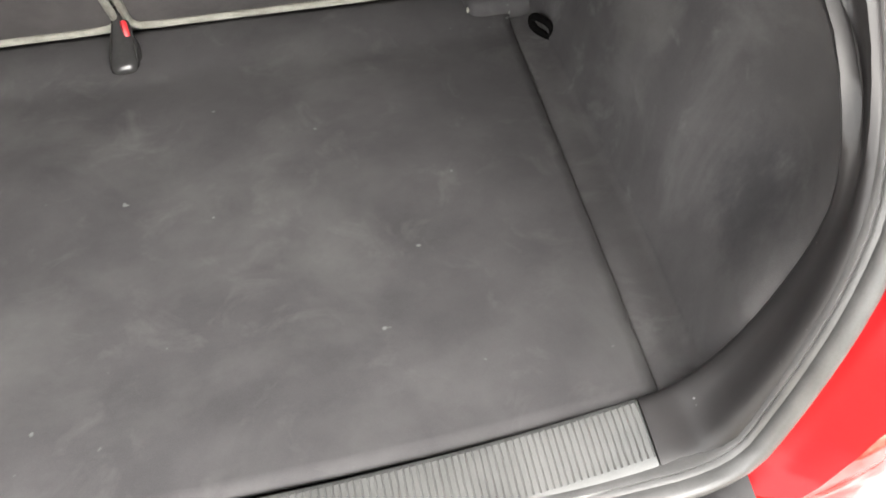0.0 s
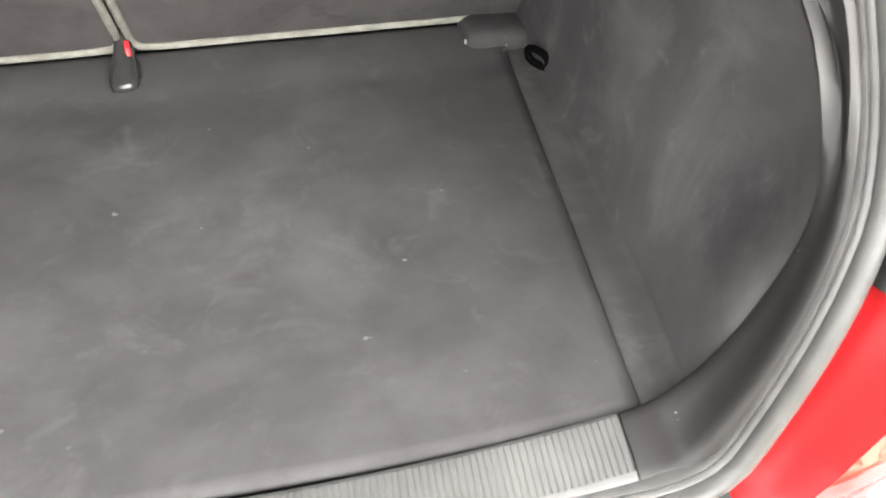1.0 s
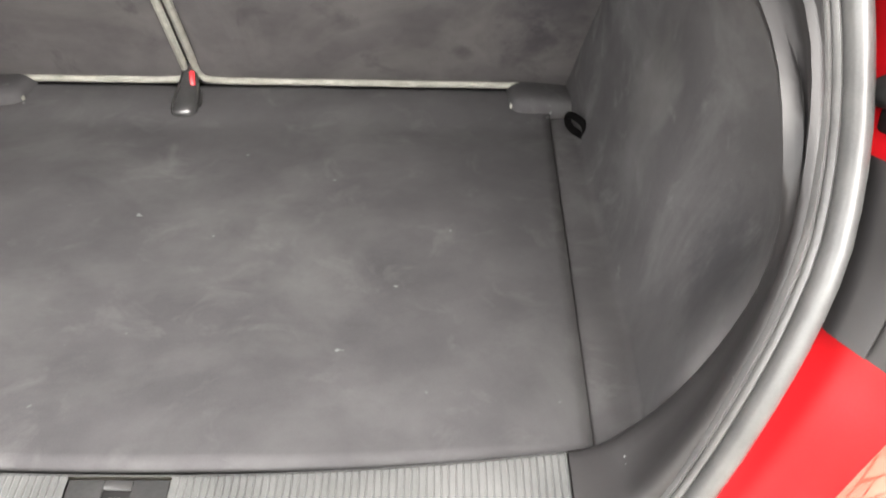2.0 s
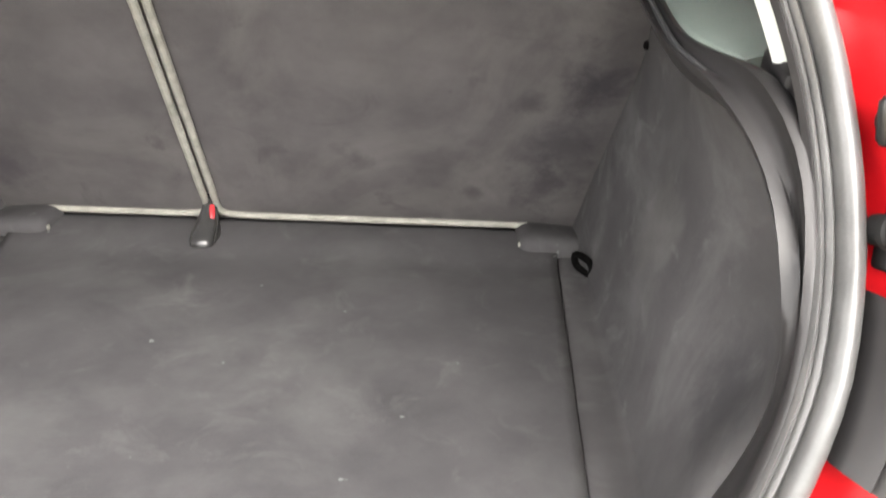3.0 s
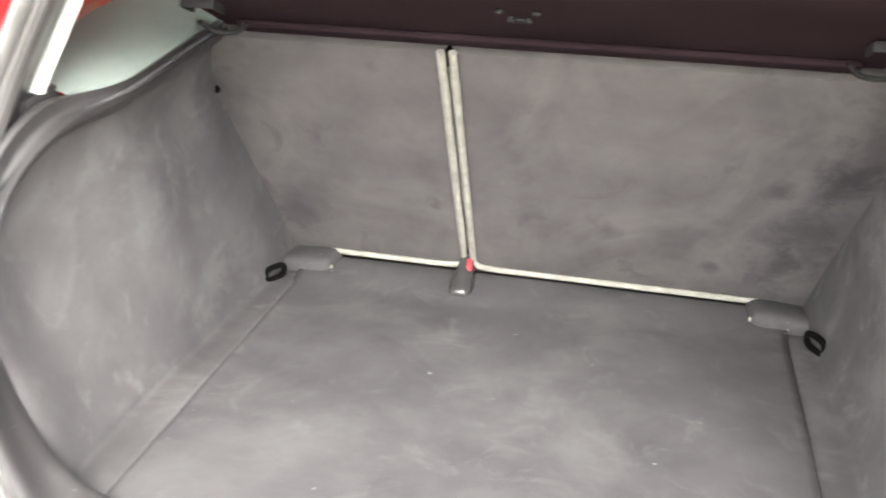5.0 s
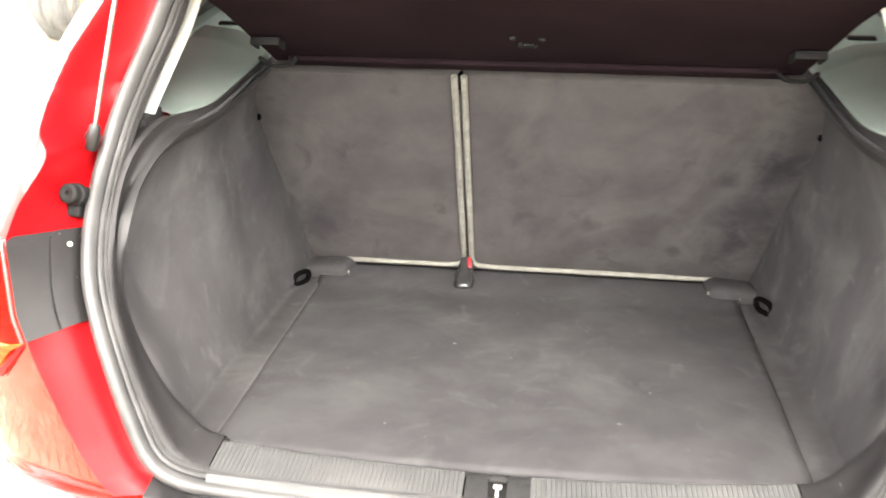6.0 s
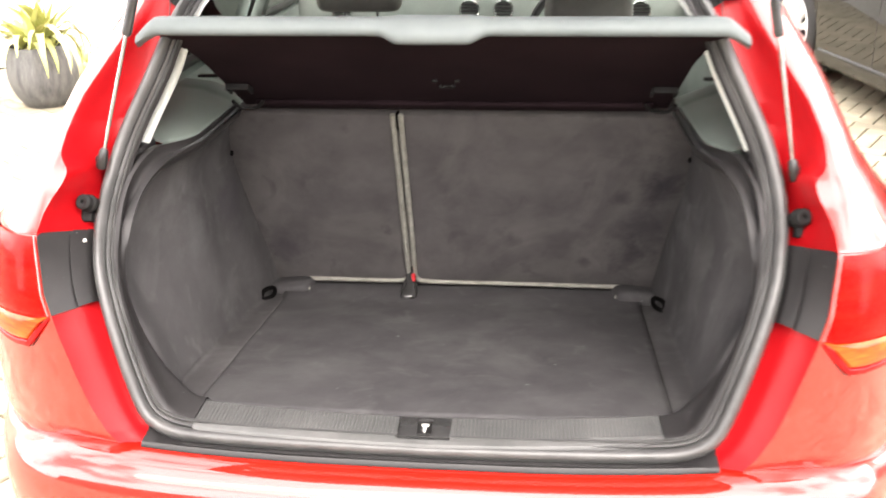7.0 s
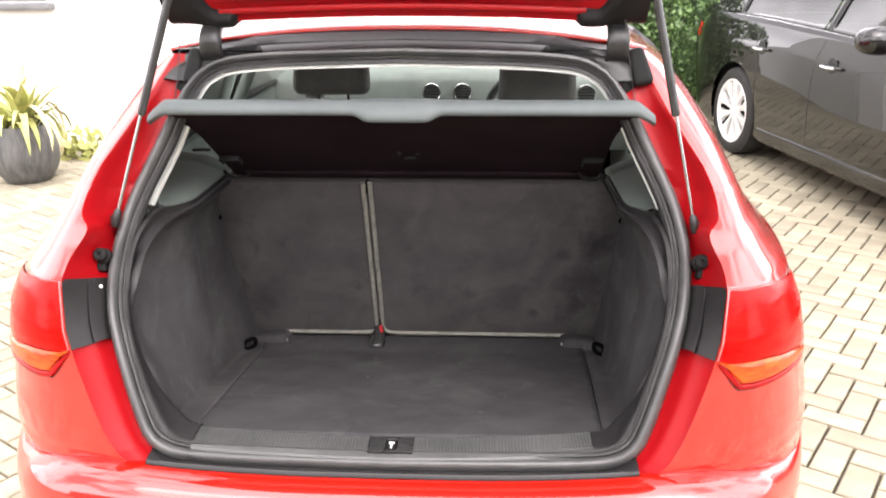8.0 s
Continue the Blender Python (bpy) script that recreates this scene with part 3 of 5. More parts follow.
def wheel(centre, side, tyre_r, rim_r, width, parent, spokes, local=False):
    """A wheel whose outer face looks along x times side."""
    m = Matrix.Translation(centre) @ Matrix.Rotation(radians(90 * side), 4, "Y")
    h = width / 2
    tyre = part("wheel", lathe([(rim_r, -h), (rim_r + 0.02, -h - 0.004), (tyre_r - 0.03, -h), (tyre_r - 0.006, -h + 0.02), (tyre_r, -h + 0.05), (tyre_r, h - 0.05),
                                (tyre_r - 0.006, h - 0.02), (tyre_r - 0.03, h), (rim_r + 0.02, h + 0.004), (rim_r, h), (rim_r - 0.012, h - 0.03), (rim_r - 0.02, -h)], 48, m), TYRE, parent, local=local)
    bm = lathe([(rim_r + 0.004, h - 0.004), (rim_r - 0.002, h + 0.004), (rim_r - 0.014, h + 0.001), (rim_r - 0.02, h - 0.02)], 48, m)
    lathe([(0.0, h - 0.012), (0.03, h - 0.012), (0.055, h - 0.02), (0.075, h - 0.035)], 24, m, bm)
    for k in range(spokes):
        a = 2 * math.pi * k / spokes
        arm = []
        for r, w, hh in ((0.05, 0.018, h - 0.018), (rim_r * 0.45, 0.019, h - 0.010), (rim_r * 0.68, 0.030, h - 0.007), (rim_r * 0.85, 0.050, h - 0.006), (rim_r - 0.008, 0.066, h - 0.006)):
            arm.append([m @ Vector((r * math.cos(a) - q * w * math.sin(a), r * math.sin(a) + q * w * math.cos(a), hh - dz)) for q, dz in ((-1, 0.03), (-0.8, 0.004), (0, 0), (0.8, 0.004), (1, 0.03))])
        grid(arm, bm)
    part("rim", bm, ALLOY, tyre, "silver multi-spoke alloy rim", local=local)
    part("brake", lathe([(0.0, h - 0.07), (rim_r * 0.62, h - 0.07), (rim_r * 0.62, h - 0.085)], 32, m), BLACK, tyre, "dark brake disc", local=local)
    return tyre


def body_side(side):
    zs = list(np.linspace(0.22, 0.632, 14)) + list(np.linspace(0.66, 0.99, 12))
    rows = []
    for z in zs:
        w, y0 = table(z, WIDE), (quarter(max(z, 0.632), 1)[1])
        row = []
        for y in np.linspace(y0, 4.12, 100):
            front = ease((y - 3.35) / 0.80)
            row.append((w * (1 - 0.34 * front ** 2.2), y - 0.10 * front * max(z - 0.62, 0) * 2, z - 0.20 * ease((y - 2.75) / 1.4) * max(z - 0.6, 0) / 0.39))
        rows.append(flip(row, side))
    side_sheet(rows, "body_side", RED, car, "red doors and front wing")
    for c in WHEELS:
        part("wheel_well", arch_well(c, 0.345, 0.835 * side, 0.55 * side), BLACK, car)
        wheel((0.725 * side, c[0], c[1]), side, 0.315, 0.215, 0.20, car, 10)
    # side windows, pillars and roof rail
    def skin(y, z, out=0.0):
        w = table(z, WIDE) + out
        lean = 0.0
        if y > 2.0:
            lean = 0.05 * (y - 2.0)
        return ((w - lean * 0.3) * side, y, z)
    top = lambda y: 1.335 - 0.42 * max(y - 2.05, 0)
    frame_rows = []
    for y in np.linspace(1.0, 2.75, 60):
        frame_rows.append([skin(y, z) for z in np.linspace(0.99, max(top(y), 1.0), 12)])
    def solid_part(c):
        f = (c.z - 1.0) / max(top(c.y) - 1.0, 0.02)
        return f < 0.07 or f > 0.88 or c.y < 1.05 or abs(c.y - 1.72) < 0.045 or c.y > 2.62
    part("window_frame", grid(frame_rows, keep=solid_part), BLACK, car, "black side window surround", solid=0.02)
    for a, b in ((1.03, 1.68), (1.76, 2.64)):
        rows = [[skin(y, z, -0.004) for z in np.linspace(1.0, max(top(y) - 0.02, 1.005), 8)] for y in np.linspace(a, b, 16)]
        pane = part("side_window", grid(rows), WINDOW, car, "tinted side window")
        pane.visible_shadow = False
    rail = [[skin(y, z) for z in (1.315, 1.33, 1.345)] for y in np.linspace(1.0, 2.1, 30)]
    part("roof_rail", grid(rail), RED, car)
    # solid pillar behind the rear door
    rows = []
    for z in np.linspace(0.99, 1.345, 12):
        y0 = quarter(z, 1)[1]
        rows.append([skin(y0 + (1.01 - y0) * t, z) for t in np.linspace(0, 1, 6)])
    part("rear_pillar", grid(rows), RED, car, "red rear pillar", sharp=60)


both_sides(body_side)


def bumper():
    base = [lip_line(x) for x in np.linspace(0, 0.458, 20)]
    base += [quarter(bumper_line(t), t) for t in np.linspace(0, 1, 40)]
    base = np.array(base)
    for _ in range(2):
        base[1:-1] = (base[:-2] + 2 * base[1:-1] + base[2:]) / 4
    way = np.gradient(base[:, :2], axis=0)
    nrm = np.stack([way[:, 1], -way[:, 0]], 1) / np.linalg.norm(way, axis=1)[:, None]
    nrm[0] = (0, -1)
    for _ in range(8):
        nrm[1:-1] = (nrm[:-2] + 2 * nrm[1:-1] + nrm[2:]) / 4
    nrm /= np.linalg.norm(nrm, axis=1)[:, None]
    fade = np.clip((0.46 - base[:, 1]) / 0.46, 0, 1) ** 2.6
    rows = []
    for z, out in ((0.624, -0.050), (0.628, -0.012), (0.632, 0.0), (0.6305, 0.010), (0.627, 0.024), (0.620, 0.040), (0.609, 0.053), (0.594, 0.062), (0.574, 0.067), (0.54, 0.069), (0.48, 0.067), (0.42, 0.056), (0.36, 0.038), (0.30, 0.010), (0.24, -0.03)):
        half = [(b[0] + n[0] * out * f, b[1] + n[1] * out * f, z + (b[2] - 0.632)) for b, n, f in zip(base, nrm, fade)]
        rows.append([(-x, y, q) for x, y, q in half[:0:-1]] + half)
    part("rear_bumper", grid(rows), RED, car, "glossy red rear bumper", sharp=60)
    seal = [q for q in opening(-0.003, 0.002) if q.z < 0.80]
    strip = [[] for _ in range(6)]
    for x in np.linspace(-0.444, 0.448, 60):
        b = lip_line(x)
        top = min(float(np.interp(abs(x), [q.x for q in seal], [q.z for q in seal])), b[2] + 0.011)
        y = float(np.interp(abs(x), [q.x for q in seal], [q.y for q in seal]))
        for row, p in zip(strip, ((x, y + 0.006, top + 0.004), (x, y - 0.004, top), (x, b[1] + 0.003, b[2] + 0.009), (x, b[1] - 0.001, b[2] + 0.005), (x, b[1] - 0.002, b[2] + 0.001), (x, b[1] + 0.002, b[2] - 0.004))):
            row.append(p)
    part("loading_lip", grid(strip), GARNISH, car, "black plastic loading lip under the seal", sharp=50)
    part("underside", box((0, 2.0, 0.24), (1.45, 3.9, 0.05), 0.02), BLACK, car)


bumper()


def roof_half(y):
    line = [quarter(1.345, t) for t in np.linspace(0, 1, 30)]
    return float(np.interp(y, [q[1] for q in line], [q[0] for q in line])) + 0.003


def roof_and_front():
    rows = []
    for y in np.linspace(0.44, 2.1, 24):
        rows.append([(x, y, 1.335 + 0.057 * (1 - (abs(x) / 0.55) ** 2.4) + 0.048 * ease((y - 0.44) / 0.9) * (1 - (abs(x) / 0.55) ** 4) - 0.05 * ease((y - 1.5) / 0.7)) for x in np.linspace(-roof_half(y), roof_half(y), 28)])
    part("roof", grid(rows), RED, car, "red roof panel", sharp=60, solid=0.005)
    rows = []
    for t in np.linspace(0, 1, 20):
        y, z = 2.95 + 1.17 * t, 0.985 - 0.26 * t ** 1.8
        w = 0.80 * (1 - 0.30 * t ** 2.5)
        rows.append([(x * w, y + 0.12 * (1 - x * x) * t, z + 0.03 * (1 - x * x)) for x in np.linspace(-1, 1, 24)])
    part("bonnet", grid(rows), RED, car, "red bonnet", sharp=60)
    rows = [[(x * w, y + 0.10 * (1 - x * x), z) for x in np.linspace(-1, 1, 20)] for w, y, z in ((0.56, 4.12, 0.72), (0.60, 4.15, 0.60), (0.60, 4.14, 0.40), (0.56, 4.05, 0.22))]
    part("front_bumper", grid(rows), RED, car, sharp=60)
    rows = [[(x * mixed((0.76,), (0.55,), t)[0], 2.98 - 0.92 * t + 0.06 * (1 - x * x), 1.0 + 0.375 * t ** 0.9) for x in np.linspace(-1, 1, 16)] for t in np.linspace(0, 1, 10)]
    pane = part("windscreen", grid(rows), WINDSCREEN, car, "clear windscreen")
    pane.visible_shadow = False
    rows = [[(x, y, 1.326 + 0.042 * (1 - (abs(x) / 0.52) ** 2.2) + 0.035 * ease((y - 0.5) / 0.8) - 0.05 * ease((y - 1.5) / 0.7)) for x in np.linspace(-0.52, 0.52, 16)] for y in np.linspace(0.46, 2.08, 14)]
    part("headliner", grid(rows), PALE_TRIM, car, "pale fabric headliner")
    part("cabin_floor", box((0, 1.95, 0.30), (1.4, 2.2, 0.03), 0.01), CARPET, car)


roof_and_front()


# ---- red car: boot opening ----
def rubber_seal():
    shape = [(-0.003, 0.030), (-0.003, 0.012), (0.000, 0.002), (0.005, -0.008), (0.011, -0.0135), (0.0165, -0.0135), (0.020, -0.010), (0.022, -0.004), (0.0232, 0.004), (0.0242, -0.001), (0.0265, -0.0035), (0.029, -0.001),
             (0.0300, 0.004), (0.0308, 0.001), (0.034, -0.001), (0.036, 0.003), (0.036, 0.014)]
    rows = [loop(lambda z, d=d: d * (1 - 0.32 * ease((z - 1.20) / 0.12)), p) for d, p in shape]
    part("rubber_seal", grid(rows, around=True), RUBBER, car, "grey-black rubber seal round the boot opening", sharp=50)


rubber_seal()


def inner_d(z):
    return table(z, [(0.60, 0.078), (0.66, 0.074), (0.70, 0.060), (0.76, 0.036), (0.83, 0.022), (0.90, 0.019), (0.965, 0.032), (1.02, 0.063), (1.08, 0.085)])


def inner_depth(z):
    return table(z, [(0.60, 0.066), (0.66, 0.064), (0.72, 0.050), (0.80, 0.045), (0.97, 0.048), (1.02, 0.06), (1.08, 0.09)])


INNER = [p + Vector((table(p.z, [(0.70, 0), (0.76, -0.001), (0.80, -0.006), (0.84, -0.013), (0.90, -0.013)]), table(p.z, [(0.70, 0), (0.76, -0.001), (0.80, -0.004), (0.84, -0.017), (0.89, -0.037), (0.915, -0.041)]), 0)) for p in opening(inner_d, inner_depth, lean=False)]


TOP_EDGE = smooth_line([(0.507, 0.160, 0.926), (0.510, 0.190, 0.957), (0.508, 0.220, 0.980), (0.500, 0.256, 0.998), (0.488, 0.298, 1.009), (0.474, 0.338, 1.014), (0.459, 0.375, 1.017), (0.449, 0.42, 1.018), (0.448, 0.52, 1.018), (0.449, 0.655, 1.016)], 40)
LEDGE_FOOT = smooth_line([(0.505, 0.288, 1.052), (0.500, 0.325, 1.045), (0.490, 0.36, 1.037), (0.470, 0.397, 1.034), (0.463, 0.44, 1.033), (0.462, 0.55, 1.033), (0.462, 0.655, 1.032)], 34)
TOP_OF_TRIM = max(i for i, p in enumerate(opening(0, 0)) if p.z < 1.056)
SILL_SHAPE = [(-0.002, 0.655), (-0.0015, 0.662), (0, 0.669), (0.003, 0.6735), (0.010, 0.6765), (0.019, 0.6775), (0.035, 0.6774), (0.050, 0.6772), (0.062, 0.677), (0.069, 0.6765), (0.073, 0.6735), (0.076, 0.6595)]


def trim_lines():
    """The outer line (seal, then foot of the window trim) and the inner line (edge of the carpet lining) of the side trim."""
    rim = opening(0.034, 0.002)
    start = min(i for i, p in enumerate(rim) if p.x > 0.374)
    outer, inner = [], []
    turn = max(i for i, p in enumerate(INNER[:TOP_OF_TRIM]) if p.z < 0.915)
    for i in range(start, TOP_OF_TRIM + 1):
        outer.append(Vector(rim[i]))
        if i <= turn:
            inner.append(Vector(INNER[i]))
        else:
            k = (i - turn) / (TOP_OF_TRIM - turn) * 13
            inner.append(Vector(mixed(TOP_EDGE[int(k)], TOP_EDGE[int(k) + 1], k - int(k))))
    for j in range(1, 34):
        outer.append(Vector(LEDGE_FOOT[j]))
        k = 13 + (j / 33) * 25.99
        inner.append(Vector(mixed(TOP_EDGE[int(k)], TOP_EDGE[min(int(k) + 1, 39)], k - int(k))))
    for turn in range(9):
        for line in (outer, inner) if turn < 3 else (inner,):
            line[1:-1] = [(line[i - 1] + line[i] * 2 + line[i + 1]) / 4 for i in range(1, len(line) - 1)]
    return outer, inner


TRIM_OUTER, TRIM_INNER = trim_lines()


def side_garnish(side):
    n = len(TRIM_OUTER)
    ridge = [(0, -0.011, 0), (0, 0, 0), (0.06, 0.0035, 0), (0.16, 0.006, 0.001), (0.30, 0.0045, -0.003), (0.45, 0.0020, -0.008), (0.60, 0.0010, -0.007), (0.72, 0.0012, 0.003), (0.84, 0.0022, 0.0115), (0.94, 0.0012, 0.0085)]
    rows = [[] for _ in range(12)]
    far, before = 0.0, Vector((0, -0.3, 1))
    for i in range(n):
        a, b = TRIM_OUTER[i], TRIM_INNER[i]
        if i:
            far += (a - TRIM_OUTER[i - 1]).length
        along = (TRIM_OUTER[min(i + 1, n - 1)] + TRIM_INNER[min(i + 1, n - 1)] - TRIM_OUTER[max(i - 1, 0)] - TRIM_INNER[max(i - 1, 0)])
        up = along.cross(b - a).normalized()
        if up.dot(before) < 0:
            up = -up
        before = up
        swell = 0.65 * ease((a.z - 0.88) / 0.10)
        column = [a.lerp(b, f) + up * (low + high * swell) for f, low, high in ridge]
        column.append(b.copy())
        column.append(b + (b - a).normalized() * 0.004 - up * 0.012)
        w = 1 - ease(far / 0.075)
        if w > 0:
            x = 0.3738 + far
            sill = [Vector((x, y + 0.021 * (x / 0.372) ** 2, z + 0.002 + 0.1 * far * far)) for y, z in SILL_SHAPE]
            column = [c.lerp(q, w) for c, q in zip(column, sill)]
        for row, c in zip(rows, column):
            row.append((c.x * side, c.y, c.z))
    part("side_trim", grid(rows), GARNISH, car, "dark grey plastic trim that sweeps from the sill up into the shelf ledge", sharp=60)


both_sides(side_garnish)


def sill_plate():
    """The ribbed tread plate, with a smooth rounded outer edge and a place for the striker. It bows rearwards in the middle."""
    half, pitch = 0.372, 0.0062
    n = 120
    cols = []
    for i in range(n):
        x = -half + pitch * i
        cols += [(x, 0.0), (x + pitch * 0.62, 0.0), (x + pitch * 0.74, -0.0009), (x + pitch * 0.88, -0.0009)]
    cols.append((half, 0.0))
    rows = []
    zt = 0.6775
    bow = lambda x: (0.021 if x > 0 else 0.011) * (x / half) ** 2
    for k, (y, z) in enumerate(SILL_SHAPE):
        rib = 5 <= k <= 9
        if k == 5:
            rows.append([(x, y - 0.002 + bow(x), z + 0.002 - 0.0075 * (1 - (x / half) ** 2)) for x, dip in cols])
        rows.append([(x, y + bow(x), z + 0.002 - 0.0075 * (1 - (x / half) ** 2) + (dip if rib and abs(x) > 0.046 else 0)) for x, dip in cols])
    keep = lambda c: not (abs(c.x) < 0.042 and 0.012 < c.y < 0.066)
    plate = part("sill_plate", grid(rows, keep=keep), SILL, car, "grey ribbed plastic loading sill", sharp=25)
    for s in (1, -1):
        part("sill_joint", box((0.3729 * s, 0.058, zt - 0.010), (0.0060, 0.070, 0.012), 0), BLACK, plate)
    # the striker's cover in the middle
    zc, yc = zt - 0.0045, 0.0405
    bm = bmesh.new()
    for cx, cy, sx, sy in ((-0.0265, yc, 0.0295, 0.050), (0.0265, yc, 0.0295, 0.050), (0, yc - 0.0215, 0.0235, 0.007), (0, yc + 0.0205, 0.0235, 0.009)):
        box((cx, cy, zc - 0.002), (sx, sy, 0.005), 0.0010, bm=bm)
    part("striker_cover", bm, BUCKLE, plate, "dark grey plastic cover round the latch striker")
    part("slot", box((0, yc, zc - 0.012), (0.084, 0.056, 0.004), 0), BLACK, plate)
    bm = box((0, yc + 0.006, zc - 0.001), (0.011, 0.005, 0.003), 0.001)
    box((0, yc - 0.003, zc - 0.002), (0.0042, 0.014, 0.003), 0.001, bm=bm)
    part("striker", bm, WHITE_METAL, plate, "bright metal latch striker")


sill_plate()


def pillar_trim():
    def band(rows, name, mat, label, z_low):
        n = min(i for i, p in enumerate(opening(0.0, 0.0)) if p.z > z_low)
        sheets = []
        for f, dep in rows:
            thin = lambda z, f=f, dep=dep: f + (0.004 if dep > 0.03 else -0.010) * ease((z - 1.20) / 0.12)
            flat = lambda z, dep=dep: dep * (1 - 0.8 * ease((z - 1.20) / 0.12))
            r, l = opening(thin, flat), opening(thin, flat, -1)
            sheets.append(l[n:-1] + r[:n - 1:-1])
        part(name, grid(sheets), mat, car, label, sharp=50)
    band([(0.034, 0.010), (0.034, 0.002), (0.037, 0.0), (0.040, 0.006), (0.036, 0.014), (0.030, 0.028), (0.018, 0.052)], "opening_trim", GARNISH, "dark trim inside the seal", 0.985)
    band([(0.0165, 0.056), (0.017, 0.052), (0.019, 0.050), (0.0275, 0.050), (0.0295, 0.052), (0.030, 0.060)], "pillar_trim", PALE_TRIM, "pale grey trim along the pillars and roof edge", 1.046)


pillar_trim()


def header():
    """Dark panel between the roof's rear edge and the seal, with a hinge at each end."""
    rows = []
    seal = opening(-0.001, 0.0)
    left = opening(-0.001, 0.0, -1)
    base = left[57:] + seal[-2:56:-1]
    for t, lift in ((0, 0.0), (0.2, 0.003), (0.45, -0.002), (0.7, 0.004), (0.9, 0.003), (1.0, 0.0)):
        rows.append([Vector((p.x * (1 + 0.14 * t), p.y + (0.452 - 0.03 * (p.x / 0.5) ** 4 - p.y) * t, p.z + (1.334 + 0.057 * (1 - (abs(p.x) / 0.5) ** 2.4) - p.z) * t + lift)) for p in base])
    bm = grid(rows)
    corner = [q for q in seal if q.x > 0.22][-1]
    far = Vector((table(min(corner.z, 1.345), EDGE_X), table(min(corner.z, 1.345), EDGE_Y), corner.z))
    for s in (1, -1):
        line = [Vector((abs(r[-1].x) * s, r[-1].y, r[-1].z)) for r in rows]
        other = [Vector((corner.x * s, corner.y, corner.z)).lerp(Vector((far.x * s, far.y, far.z)), t) for t in (0, 0.2, 0.45, 0.7, 0.9, 1.0)]
        grid([[a.lerp(b, t) + Vector((0, 0.004, -0.004)) * math.sin(t * 3.14) for a, b in zip(line, other)] for t in np.linspace(0, 1, 6)], bm)
    back = opening(-0.016, 0.034)
    ring = [q for q in back if q.z > 1.27]
    part("seal_flange", tube([(-q.x, q.y, q.z) for q in ring[:-1]] + [(q.x, q.y, q.z) for q in ring[::-1]], 0.017, 10), MATT_BLACK, car, "black flange behind the seal")
    part("roof_channel", bm, BLACK, car, "dark grey rain channel under the roof edge", sharp=30)
    for s in (1, -1):
        rows = []
        for y, z, w, h in ((0.420, 1.322, 0.021, 0.010), (0.392, 1.338, 0.022, 0.013), (0.378, 1.358, 0.022, 0.015), (0.378, 1.384, 0.022, 0.015), (0.394, 1.404, 0.021, 0.013), (0.425, 1.418, 0.020, 0.010)):
            c = Vector((0.402 * s + 0.022, y, z - 0.011))
            rows.append([c + Vector((w * math.copysign(abs(math.cos(a)) ** 0.6, math.cos(a)), h * math.copysign(abs(math.sin(a)) ** 0.6, math.sin(a)) * -0.7, h * math.sin(a) * 0.7)) for a in np.linspace(0, 6.2832, 18, endpoint=False)])
        bm = grid(rows, around=True)
        part("gate_hinge", bm, BLACK, car, "black tailgate hinge arm", sharp=80)
        lean, wide = (16, 0.040) if s > 0 else (9, 0.034)
        bm = box((0.449 * s + (0.020 if s > 0 else 0.030), 0.384, 1.322), (wide, 0.028, 0.076), 0.010, rotated("Y", -lean * s) @ rotated("X", -22), segments=4, taper=(0.80, 0.9))
        part("hinge_cover", bm, MATT_BLACK, car, "black hinge end cover")
        part("hinge_plate", box((0.398 * s + 0.008, 0.424, 1.331), (0.110, 0.050, 0.036), 0.010, rotated("X", -20) @ rotated("Y", 9 * s), segments=3), BLACK, car, "black plastic plate under the hinge")
        part("shelf_cord", tube([(0.430 * s, 0.383, 1.450), (0.445 * s, 0.378, 1.35), (0.463 * s, 0.372, 1.252)], 0.0009, 6), GREY_PLASTIC, car, "thin cord that lifts the parcel shelf")


header()


# ---- red car: boot lining ----
def floor_z(y):
    return 0.6655 - 0.235 * (y - 0.10)


def boot_floor():
    floor = thing("boot_floor", (0, 0.5, floor_z(0.5)), "dusty charcoal carpeted boot floor panel", "floor panel")
    rows = []
    for yy in np.linspace(0.0, 1.0, 56):
        y = 0.100 + 0.768 * yy
        half = 0.399 + 0.042 * (y - 0.1) / 0.68
        row = []
        for x in np.linspace(-1, 1, 60):
            q = Vector((x * 3.0, y * 6.0, 0))
            z = floor_z(y) - 0.004 + 0.019 * ease((y - 0.73) / 0.138) + 0.0016 * noise.noise(q) + 0.0008 * noise.noise(q * 4)
            edge = max(abs(x) - 0.985, 0) / 0.015
            row.append((x * half, y - (0.020 * (1 - x * x) + (0.010 * x * x if x < 0 else 0)) * (1 - yy) ** 6, z - 0.0015 * edge ** 2))
        rows.append(row)
    part("carpet", grid(rows), CARPET, floor, solid=0.010)


boot_floor()


def base_x(y):
    return table(y, [(0.10, 0.447), (0.27, 0.466), (0.50, 0.474), (0.66, 0.481), (0.86, 0.478)])


def seat_y(z):
    return 0.868 - 0.423 * (z - 0.515)


